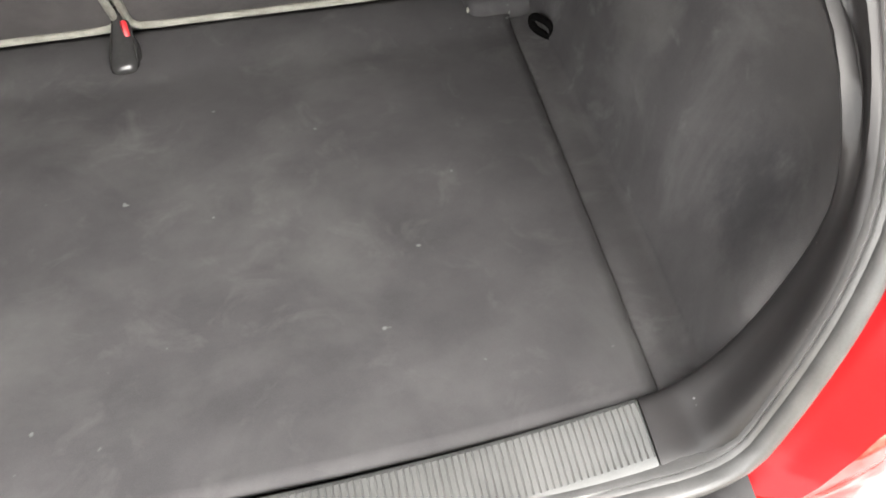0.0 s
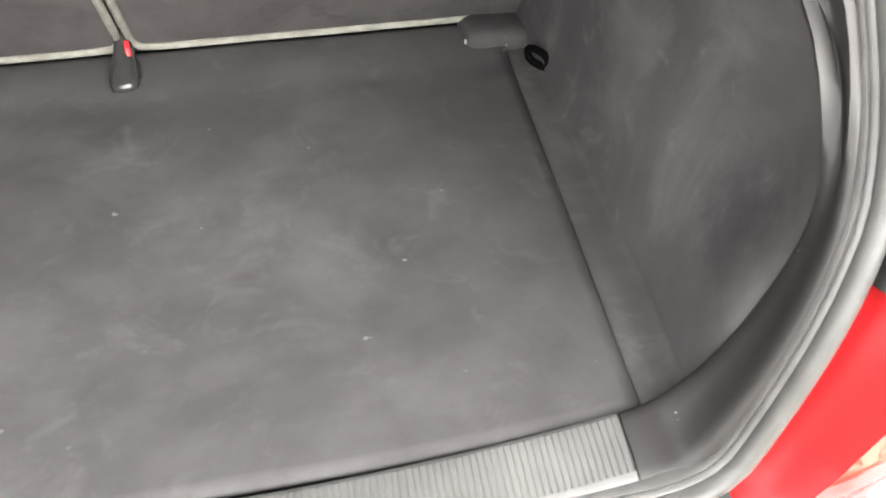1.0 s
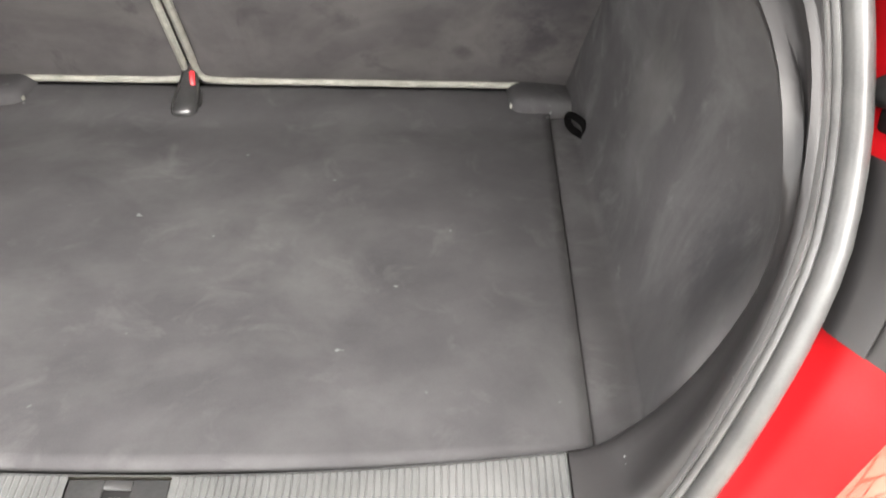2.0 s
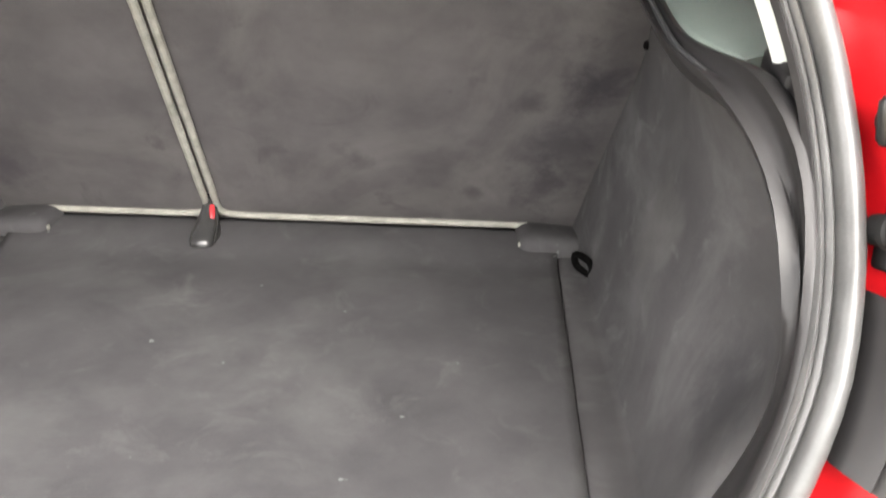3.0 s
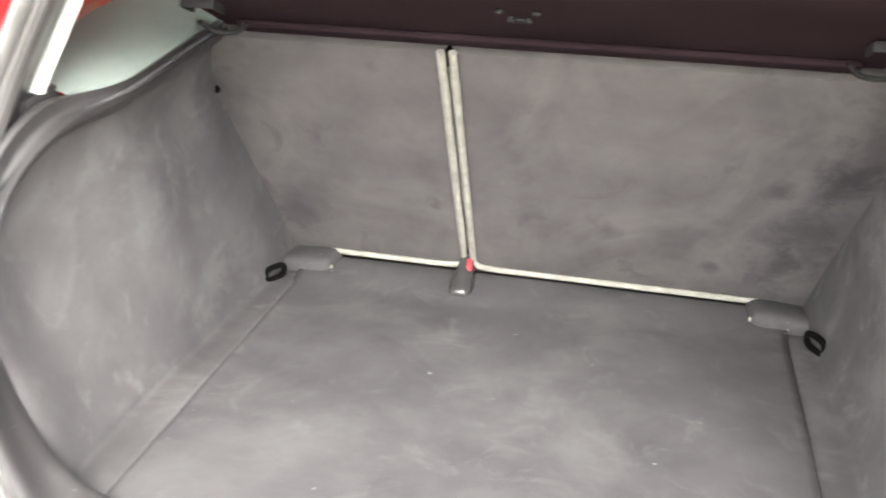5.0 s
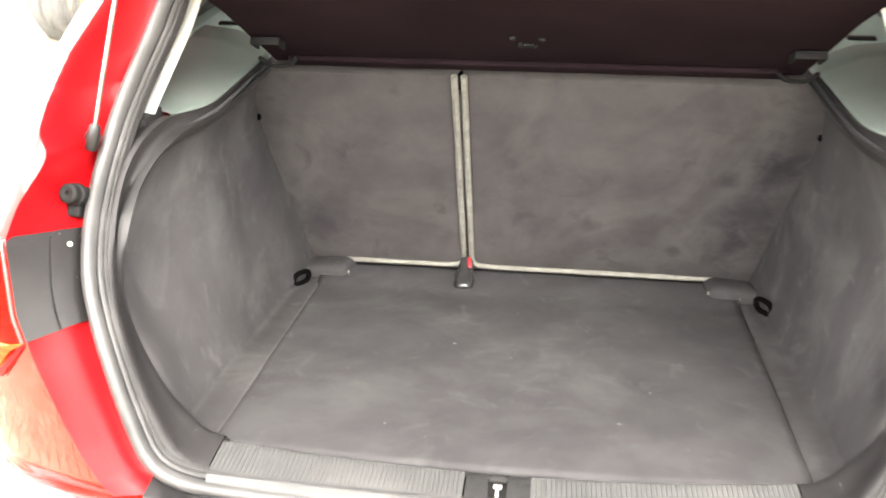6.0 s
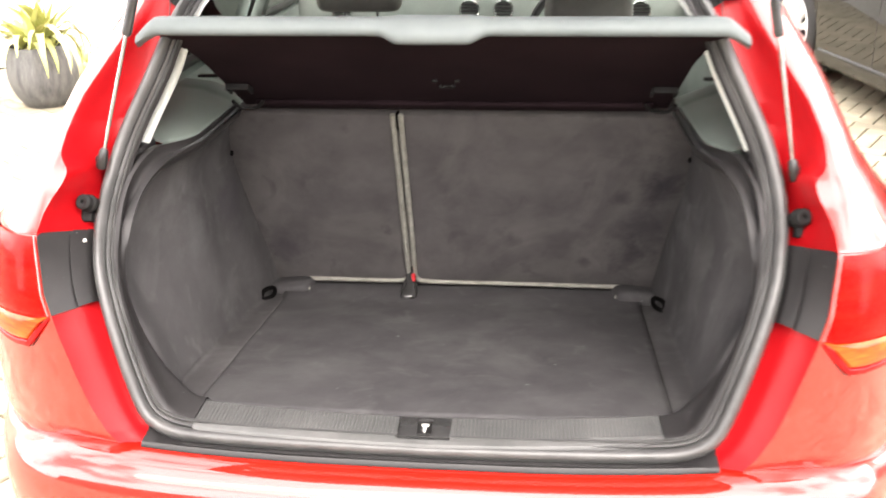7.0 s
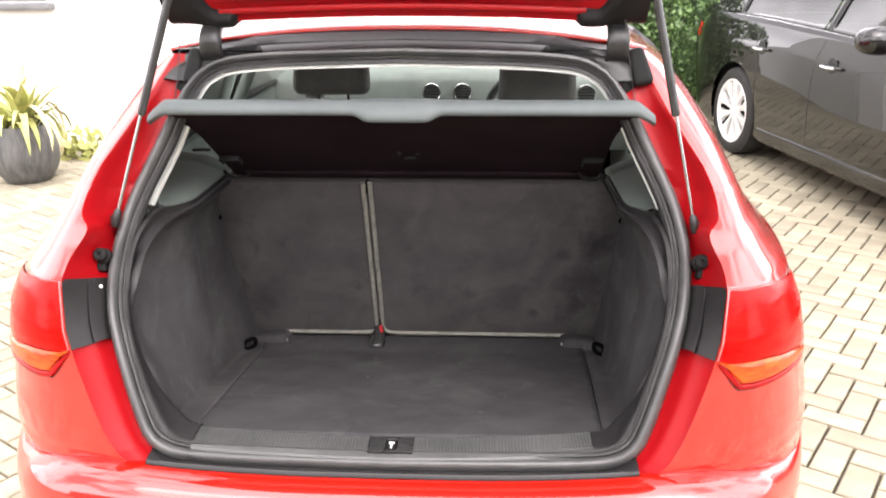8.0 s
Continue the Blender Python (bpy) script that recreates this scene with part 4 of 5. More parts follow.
def side_lining(side):
    # flat carpet border beside the floor panel
    rows = []
    for y in np.linspace(0.098, 0.86, 30):
        a, b = (0.3998 if side > 0 else 0.3988) + 0.042 * (y - 0.1) / 0.68, base_x(y)
        z = floor_z(y)
        rows.append(flip([(a + 0.001, y, z - 0.012), (a + 0.001, y, z - 0.005), (a + 0.003, y, z - 0.0025), ((a + b) / 2, y, z - 0.001), (b - 0.012, y, z), (b - 0.004, y, z + 0.001), (b - 0.0005, y, z + 0.006), (b + 0.004, y, z + 0.02)], side))
        if side < 0:
            # this border laps over the floor panel, so that its seam hardly shows
            rows[-1][:4] = flip([(a - 0.006, y, z - 0.001), (a - 0.005, y, z + 0.0014), (a - 0.001, y, z + 0.0022), ((a + b) / 2, y, z + 0.0020)], side)
    part("floor_border", grid(rows), SIDE_CARPET, car, "charcoal carpet border of the boot floor", sharp=60)
    # the side wall: a patch between trim, ledge, seat and floor
    edge = [np.array(p) + np.array([0.005, -0.007, -0.003]) for p in TRIM_INNER if p.x > 0.44 and p.z < 0.925 and p.y < 0.25]
    rear_edge = smooth_line([(0.449, 0.108, 0.664)] + edge[1::3] + [(0.511, 0.154, 0.925)], 30)
    top_edge = TOP_EDGE + np.array([0.004, -0.006, -0.001]) * np.linspace(1, 0, 40)[:, None]
    front_edge = smooth_line([(x, seat_y(z) + 0.004, z) for x, z in ((0.474, 0.490), (0.484, 0.600), (0.496, 0.72), (0.507, 0.85), (0.504, 0.93), (0.482, 0.99), (0.451, 1.020))], 30)
    foot_edge = smooth_line([(base_x(y) - 0.002, y, floor_z(y) + 0.012) for y in np.linspace(0.115, 0.845, 8)], 40)
    foot_edge[0], foot_edge[-1] = rear_edge[0], front_edge[0]
    rows = []
    for b in range(30):
        v = b / 29
        row = []
        for a in range(40):
            u = a / 39
            p = (1 - v) * foot_edge[a] + v * top_edge[a] + (1 - u) * rear_edge[b] + u * front_edge[b]
            p = p - ((1 - u) * (1 - v) * foot_edge[0] + u * (1 - v) * foot_edge[-1] + (1 - u) * v * top_edge[0] + u * v * top_edge[-1])
            inner = min(1, 5 * u) * min(1, 5 * (1 - u)) * min(1, 6 * v) * min(1, 6 * (1 - v))
            full = (4 * v * (1 - v)) ** 0.7
            p[0] += 0.024 * full * ease((1 - u) * 4) * ease(u * 4) - 0.010 * ease(u * 5) * math.exp(-((u - 0.75) / 0.25) ** 2) * full
            p[0] += 0.018 * math.exp(-((p[1] - 0.24) / 0.09) ** 2 - ((p[2] - 0.80) / 0.09) ** 2) * inner
            p[0] += 0.0025 * noise.noise(Vector((p[1] * 9, p[2] * 9, side * 3))) * inner
            row.append(p)
        rows.append(flip(row, side))
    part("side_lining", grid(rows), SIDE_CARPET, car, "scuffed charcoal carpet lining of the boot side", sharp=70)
    part("ledge_edge", tube(flip([np.array(p) + np.array([0.006, 0, 0.007]) for p in TOP_EDGE[17:]], side), 0.0028, 8), GREY_PLASTIC, car, "worn grey edge of the shelf ledge")
    # pale trim below the rear side window: it rises forward to a flat top with a belt slot
    rows = []
    for p in LEDGE_FOOT[5:]:
        crest = 0.016 + 0.012 * ease((p[1] - 0.28) / 0.3)
        w = ease((p[1] - 0.30) / 0.09)
        rows.append(flip([(p[0] - 0.002, p[1], p[2] - 0.010), (p[0] + 0.001, p[1], p[2] + 0.001), (p[0] + 0.006, p[1] + 0.002, p[2] + 0.004 * w), (p[0] + 0.008 + 0.022 * w, p[1] + 0.004, p[2] + crest * 0.5 * w),
                          (p[0] + 0.01 + 0.06 * w, p[1] + 0.008 * w, p[2] + crest * w), (p[0] + 0.012 + 0.118 * w, p[1] + 0.012 * w, p[2] + crest * w + 0.006 * w)], side))
    last = rows[-1]
    for dy, dz in ((0.006, 0.0015), (0.016, 0.003), (0.060, 0.003), (0.075, -0.002), (0.082, -0.05), (0.085, -0.20)):
        rows.append([(q[0], q[1] + dy, q[2] + dz) for q in last])
    panel = part("quarter_trim", grid(rows), QUARTER_TRIM, car, "pale grey-green trim below the side window", sharp=60)
    part("pillar_foot", box((0.529 * side, 0.325, 1.018), (0.034, 0.06, 0.066), 0.006), GARNISH, car, "dark trim below the pale pillar")
    part("belt_slot", box((0.535 * side, 0.712, 1.077), (0.045, 0.014, 0.006), 0.002), BLACK, panel)
    # a hole with a dark plug near the top of the wall
    part("plug", box((0.504 * side, 0.705, 0.905), (0.011, 0.013, 0.013), 0.004), DULL_BLACK, car)
    # raised corner at the seat's foot
    z = floor_z(0.82)
    mound = Matrix.Translation((0.436 * side, 0.840, z + 0.006)) @ Matrix.Rotation(radians(5 * side), 4, "Z") @ Matrix.Rotation(radians(-12), 4, "X") @ Matrix.Rotation(radians(7 * side), 4, "Y")
    power = lambda v, p: math.copysign(abs(v) ** p, v)
    rows = [[mound @ Vector((0.058 * power(math.cos(a), 0.45) * power(math.cos(b), 0.45), 0.044 * power(math.cos(a), 0.5) * power(math.sin(b), 0.45), 0.022 * power(math.sin(a), 0.8))) for b in np.linspace(0, 6.2832, 40, endpoint=False)] for a in np.linspace(-1.56, 1.56, 16)]
    bm = grid(rows, around=True)
    bmesh.ops.holes_fill(bm, edges=bm.edges, sides=0)
    part("corner_block", bm, CARPET, car, "carpet-covered raised corner")
    part("corner_clip", box((0.383 * side, 0.812, z + 0.016), (0.006, 0.007, 0.010), 0.002), PIPING, car)
    # lashing eye
    c = Vector((0.472, 0.725, 0.543)) if side > 0 else Vector((-0.469, 0.750, 0.529))
    loop_line = []
    for a in np.linspace(0, 2 * math.pi, 28, endpoint=False):
        along, high = math.copysign(abs(math.cos(a)) ** 0.7, math.cos(a)) * 0.0205, math.copysign(abs(math.sin(a)) ** 0.8, math.sin(a)) * 0.0135
        loop_line.append(c + Vector((-0.55 * along * side - 0.15 * high * side, 0.80 * along, high - 0.10 * along)))
    bm = tube(loop_line + loop_line[:2], 0.0056, 10)
    part("lashing_eye", bm, DULL_BLACK, car, "black lashing eye")


both_sides(side_lining)


def backrest(x0, x1, piping_x, foot0, foot1, label):
    rows = []
    z0, z1 = 0.500, 1.006
    n = 24
    for v in np.linspace(0, 1, 26):
        z = z0 + (z1 - z0) * v
        row = []
        for u in np.linspace(0, 1, n):
            x = x0 + (x1 - x0) * u + 0.005 * v * (1 - abs(u - (0 if piping_x == x0 else 1)))
            puff = 0.006 * (1 - (2 * u - 1) ** 6) * (1 - (2 * v - 1) ** 8)
            q = Vector((x * 5, z * 5, 2.0))
            row.append((x, seat_y(z) + 0.004 - puff + 0.0018 * noise.noise(q), z))
        rows.append(row)
    top_rows = [rows[-1]]
    for dy, dz in ((0.006, 0.010), (0.02, 0.017), (0.06, 0.020), (0.10, 0.016), (0.115, 0.0)):
        top_rows.append([(x0 + (max(x1, -0.1170) - x0) * u, seat_y(z1) + 0.004 + dy, z1 + dz) for u in np.linspace(0, 1, n)])
    top_rows.append([(x0 + (x1 - x0) * u, 1.0, 0.50) for u in np.linspace(0, 1, n)])
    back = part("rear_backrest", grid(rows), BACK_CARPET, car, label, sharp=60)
    part("backrest_top", grid(top_rows), BACK_CARPET, back, "carpeted top roll", sharp=60)
    side = 1 if piping_x == x0 else -1
    px = piping_x
    path = [(px + 0.005 * (z - 0.5) / 0.5, seat_y(z) - 0.001, z) for z in np.linspace(1.010, 0.545, 14)]
    path += [(px + 0.003 * side, seat_y(0.528) - 0.003, 0.530), (px + 0.012 * side, seat_y(0.518) - 0.004, 0.520), (px + 0.03 * side, seat_y(0.515) - 0.004, 0.517)]
    end = foot1 if side > 0 else foot0
    path += [(x, seat_y(0.515) - 0.004, 0.516) for x in np.linspace(px + 0.05 * side, end, 8)]
    fine = smooth_line(path, 360)
    bm = tube(fine, [0.0050 + 0.0007 * (k % 2) for k in range(len(fine))], 8)
    for v in bm.verts:
        if v.co.z > 0.56:
            mid = px + 0.005 * (v.co.z - 0.5) / 0.5
            v.co.x = mid + (v.co.x - mid) * 1.15
    part("piping", bm, PIPING, back, "cream woven edge piping")


backrest(-0.505, -0.1335, -0.1335, -0.400, 0, "narrow carpet-backed rear seat backrest")
backrest(-0.1165, 0.505, -0.1165, 0, 0.402, "wide carpet-backed rear seat backrest")


def split_and_buckle():
    bm = box((-0.123, seat_y(0.752) + 0.022, 0.752), (0.020, 0.012, 0.47), 0.002, rotated("X", 22.9) @ rotated("Y", 0.6))
    part("seat_gap", bm, SEAT, car, "dark gap between the backrests")
    x = -0.127
    rows = []
    for y, z, w, h in ((0.880, 0.556, 0.008, 0.007), (0.864, 0.544, 0.010, 0.009), (0.844, 0.529, 0.0145, 0.012), (0.820, 0.519, 0.0195, 0.016), (0.802, 0.514, 0.0215, 0.018), (0.788, 0.511, 0.0208, 0.0165), (0.779, 0.509, 0.0180, 0.0135), (0.775, 0.508, 0.0140, 0.0100), (0.773, 0.508, 0.0085, 0.006)):
        ring = []
        for a in np.linspace(0, 2 * math.pi, 20, endpoint=False):
            ca, sa = math.copysign(abs(math.cos(a)) ** 0.85, math.cos(a)), math.copysign(abs(math.sin(a)) ** 0.85, math.sin(a))
            ring.append((x + w * ca, y - 0.35 * h * sa, z + h * sa))
        rows.append(ring)
    bm = grid(rows, around=True)
    bmesh.ops.holes_fill(bm, edges=bm.edges, sides=0)
    base = []
    for y, z, w, h in ((0.846, 0.523, 0.013, 0.009), (0.826, 0.512, 0.0215, 0.012), (0.804, 0.505, 0.0255, 0.013), (0.786, 0.501, 0.0250, 0.012), (0.772, 0.499, 0.0215, 0.010), (0.766, 0.499, 0.014, 0.006)):
        base.append([(x + w * math.copysign(abs(math.cos(a)) ** 0.7, math.cos(a)), y - 0.35 * h * math.sin(a), z + h * math.sin(a)) for a in np.linspace(0, 2 * math.pi, 20, endpoint=False)])
    tub = grid(base, around=True)
    bmesh.ops.holes_fill(tub, edges=tub.edges, sides=0)
    buckle = part("belt_buckle", bm, BUCKLE, car, "glossy black seat belt buckle with a red button")
    part("buckle_base", tub, BLACK, buckle, "black moulded buckle housing")
    part("button", box((x + 0.0080, 0.834, 0.5400), (0.0085, 0.024, 0.009), 0.0025, rotated("X", 36) @ rotated("Y", 24) @ rotated("Z", 8)), BUTTON, buckle, "red release button")
    part("strap", box((x, 0.884, 0.568), (0.014, 0.006, 0.04), 0.002, rotated("X", 20)), PIPING, buckle, "cream belt strap")


split_and_buckle()


# ---- red car: lamps, struts, buffers ----
def tail_lamp(side):
    def low(t):
        return table(t, [(0, 0.864), (0.115, 0.810), (0.16, 0.8065), (0.35, 0.806), (0.6, 0.800)])
    def sheet(t0, t1, za, zb, out, n=20):
        rows = []
        for v in np.linspace(0, 1, n):
            row = []
            for t in np.linspace(t0, t1, n):
                z = za(t) + (zb(t) - za(t)) * v
                p = quarter(z, t)
                q = quarter(z, t + 0.01) - p
                nrm = np.array([q[1], -q[0], 0])
                nrm /= np.linalg.norm(nrm)
                bulge = out * (1 - 0.6 * max(abs(2 * v - 1), abs(2 * (t - t0) / (t1 - t0) - 1)) ** 6)
                row.append(tuple(p + nrm * bulge))
            rows.append(flip(row, side))
        return grid(rows)
    top = lambda t: table(t, [(0, 0.985), (0.235, 0.977), (0.41, 0.963), (0.6, 0.945)])
    split = lambda t: max(table(t, [(0, 0.871), (0.02, 0.862), (0.235, 0.855), (0.41, 0.838), (0.52, 0.818), (0.6, 0.812)]), low(t) + 0.004)
    lens = part("tail_lamp", sheet(0.012, 0.60, lambda t: split(t) + 0.002, top, 0.009), LENS_RED, car, "red tail lamp with an amber lower lens")
    part("amber_lens", sheet(0.012, 0.60, lambda t: min(low(t) + 0.012, split(t) - 0.002), split, 0.009, 18), LENS_AMBER, lens, "amber indicator lens")
    part("lower_edge", sheet(0.012, 0.60, low, lambda t: min(low(t) + 0.011, split(t) - 0.003), 0.007, 12), LENS_DARK, lens)
    for edge_z, first in ((lambda t: top(t) + 0.0015, 0.0), (lambda t: low(t) - 0.0015, 0.07)):
        part("lamp_gap", tube(flip([quarter(edge_z(t), t) for t in np.linspace(first, 0.62, 40)], side), 0.0009, 6), BLACK, lens, "dark gap round the lamp")
    rim = [quarter(z, 0.004) + np.array([0, -0.006, 0]) for z in np.linspace(0.868, 0.986, 14)]
    part("bright_edge", tube(flip(rim, side), 0.0019, 8), LENS_EDGE, lens, "pale clear edge of the lens")
    # black cheek between lamp and seal
    rising = [q for q in opening(-0.002, 0.0) if q.x > 0.40 and q.z < 1.2]
    heights = [q.z for q in rising]
    rows = []
    for v in np.linspace(0, 1, 14):
        e = Vector(quarter(0.867 + 0.116 * v, 0)) + Vector((-0.003, -0.002, 0))
        z = 0.861 + 0.088 * v
        s = Vector((float(np.interp(z, heights, [q.x for q in rising])), float(np.interp(z, heights, [q.y for q in rising])), z))
        row = []
        for t, lift in ((-0.02, 0.012), (0, -0.006), (0.06, -0.011), (0.34, -0.012), (0.37, -0.009), (0.375, -0.003), (0.75, -0.004), (1.0, -0.003), (1.02, 0.010)):
            row.append(s.lerp(e, t) + INTO * lift)
        rows.append(flip(row, side))
    rows.insert(0, [(x, y + 0.012, z - 0.002) for x, y, z in rows[0]])
    rows.append([(x, y + 0.014, z + 0.001) for x, y, z in rows[-1]])
    part("lamp_cheek", grid(rows), GARNISH, car, "black plastic cheek beside the tail lamp", sharp=40)
    if side < 0:
        part("cheek_screw", lathe([(0, 0.003), (0.0025, 0.0022), (0.0034, 0.0)], 12, Matrix.Translation((0.545 * side, 0.112, 0.953)) @ Matrix.Rotation(radians(70), 4, "X")), WHITE_METAL, car, "pale screw head")


both_sides(tail_lamp)


def strut(side):
    foot, head = (Vector((0.566, 0.228, 1.043)), Vector((0.439, 0.285, 1.600))) if side > 0 else (Vector((-0.547, 0.215, 1.049)), Vector((-0.3705, 0.289, 1.600)))
    way = (head - foot).normalized()
    mid = foot + way * 0.218
    gas = part("gas_strut", tube([mid - way * 0.005, mid, mid + way * 0.006, head], [0.0062, 0.0080, 0.0080, 0.0080], 16), BUCKLE, car, "black gas strut cylinder with a bright rod")
    part("rod", tube([foot, mid], 0.0030, 12), STEEL, gas, "bright metal rod")
    bm = tube([foot - way * 0.012, foot - way * 0.008, foot + way * 0.020, foot + way * 0.024], [0.006, 0.0085, 0.0075, 0.0045], 14)
    bmesh.ops.create_uvsphere(bm, u_segments=14, v_segments=10, radius=0.0105, matrix=Matrix.Translation(foot + Vector((0.006 * side, 0.012, 0))))
    part("socket", bm, BLACK, gas, "black ball socket")
    # stop buffer below the strut: a hollow rubber knob on a threaded collar and a bracket
    c = Vector((0.5645 * side + 0.0035, 0.168, 0.9945))
    n = Matrix.Translation(c) @ Vector((0.10 * side, -0.86, 0.50)).to_track_quat("Z", "Y").to_matrix().to_4x4()
    bm = lathe([(0.0, 0.007), (0.003, 0.007), (0.0035, 0.012), (0.009, 0.0135), (0.0125, 0.011), (0.0135, 0.004), (0.012, -0.001), (0.0145, -0.003), (0.0150, -0.008), (0.0125, -0.010), (0.0115, -0.030)], 22, n)
    buf = part("stop_buffer", bm, MATT_BLACK, car, "black rubber stop buffer")
    bm = box(c + Vector((0.005 * side, 0.010, -0.024)), (0.021, 0.024, 0.026), 0.004, rotated("X", -27), taper=(0.8, 0.9))
    box(c + Vector((0.009 * side, 0.004, -0.026)), (0.008, 0.016, 0.014), 0.002, rotated("X", -27), bm)
    part("buffer_foot", bm, MATT_BLACK, buf)


both_sides(strut)


def tailgate():
    """Swung up about its hinges; its inner side faces the camera."""
    pivot = Vector((0, 0.425, 1.425))
    way = Vector((0, -0.66, 0.751))
    out = Vector((0, 0.751, 0.66))
    def shell(depth, shrink=0.0):
        rows = []
        for s, half in ((0.0, 0.445), (0.05, 0.465), (0.15, 0.505), (0.30, 0.55), (0.45, 0.585), (0.55, 0.605), (0.70, 0.58), (0.82, 0.52), (0.90, 0.45)):
            rows.append([pivot + way * s + out * (depth + 0.05 * math.sin(s / 0.9 * math.pi) - 0.02 * (x * x)) + Vector((x * (half - shrink), 0, 0)) for x in np.linspace(-1, 1, 24)])
        return rows
    rows_out, rows_in = shell(0.055), shell(-0.012, 0.012)
    hole = lambda c: not (0.16 < (c - pivot).dot(way) < 0.44 and abs(c.x) < 0.50)
    gate = part("tailgate", grid(rows_out, keep=hole), RED, car, "red tailgate swung up on its gas struts", sharp=60)
    part("inner_frame", grid(rows_in, keep=hole), RED_SHADED, gate, "red inner tailgate frame", sharp=60)
    edge_rows = [rows_out[0], [a.lerp(b, 0.5) - way * 0.008 for a, b in zip(rows_out[0], rows_in[0])], rows_in[0]]
    part("gate_edge", grid(edge_rows), RED_SHADED, gate, sharp=60)
    for s in (1, -1):
        i = -1 if s > 0 else 0
        part("gate_side", grid([[r[i] for r in rows_out], [r[i] for r in rows_in]]), RED, gate, sharp=60)
        rows = []
        for u in np.linspace(0, 1, 22):
            x = 0.332 + 0.135 * u
            high = 0.030 + 0.125 * ease((u - 0.30) / 0.55)
            edge = 1 - min(u / 0.12, 1) * 1.0
            rows.append([pivot + way * (-0.012 + (high + 0.012) * v) - out * (0.004 + (0.030 * (1 - edge * edge)) * (1 - abs(2 * v - 1) ** 5) + 0.012 * (x / 0.46) ** 2) + Vector((x * s + 0.008, 0, 0)) for v in np.linspace(0, 1, 12)])
        part("corner_trim", grid(rows), MATT_BLACK, gate, "black trim that curves round the hinge", sharp=60)
    for s in (0.026, 0.062):
        part("pressed_ridge", tube([pivot + way * (s + 0.004 * math.cos(x * 5)) - out * (0.014 + 0.02 * (x / 0.54) ** 2) + Vector((x, 0, 0)) for x in np.linspace(-0.36, 0.36, 24)], 0.007, 8), RED_SHADED, gate)
    part("rear_window", grid([[pivot + way * s + out * (0.03 + 0.05 * math.sin(s / 0.9 * math.pi)) + Vector((x * 0.51, 0, 0)) for x in np.linspace(-1, 1, 8)] for s in (0.15, 0.25, 0.35, 0.45)]), DARK_WINDOW, gate, "tinted rear window")
    part("inner_trim", grid([[pivot + way * s + out * (-0.02) + Vector((x * h, 0, 0)) for x in np.linspace(-1, 1, 12)] for s, h in ((0.46, 0.50), (0.5, 0.54), (0.7, 0.54), (0.84, 0.44))]), GARNISH, gate, "dark inner tailgate trim", solid=0.01)


tailgate()


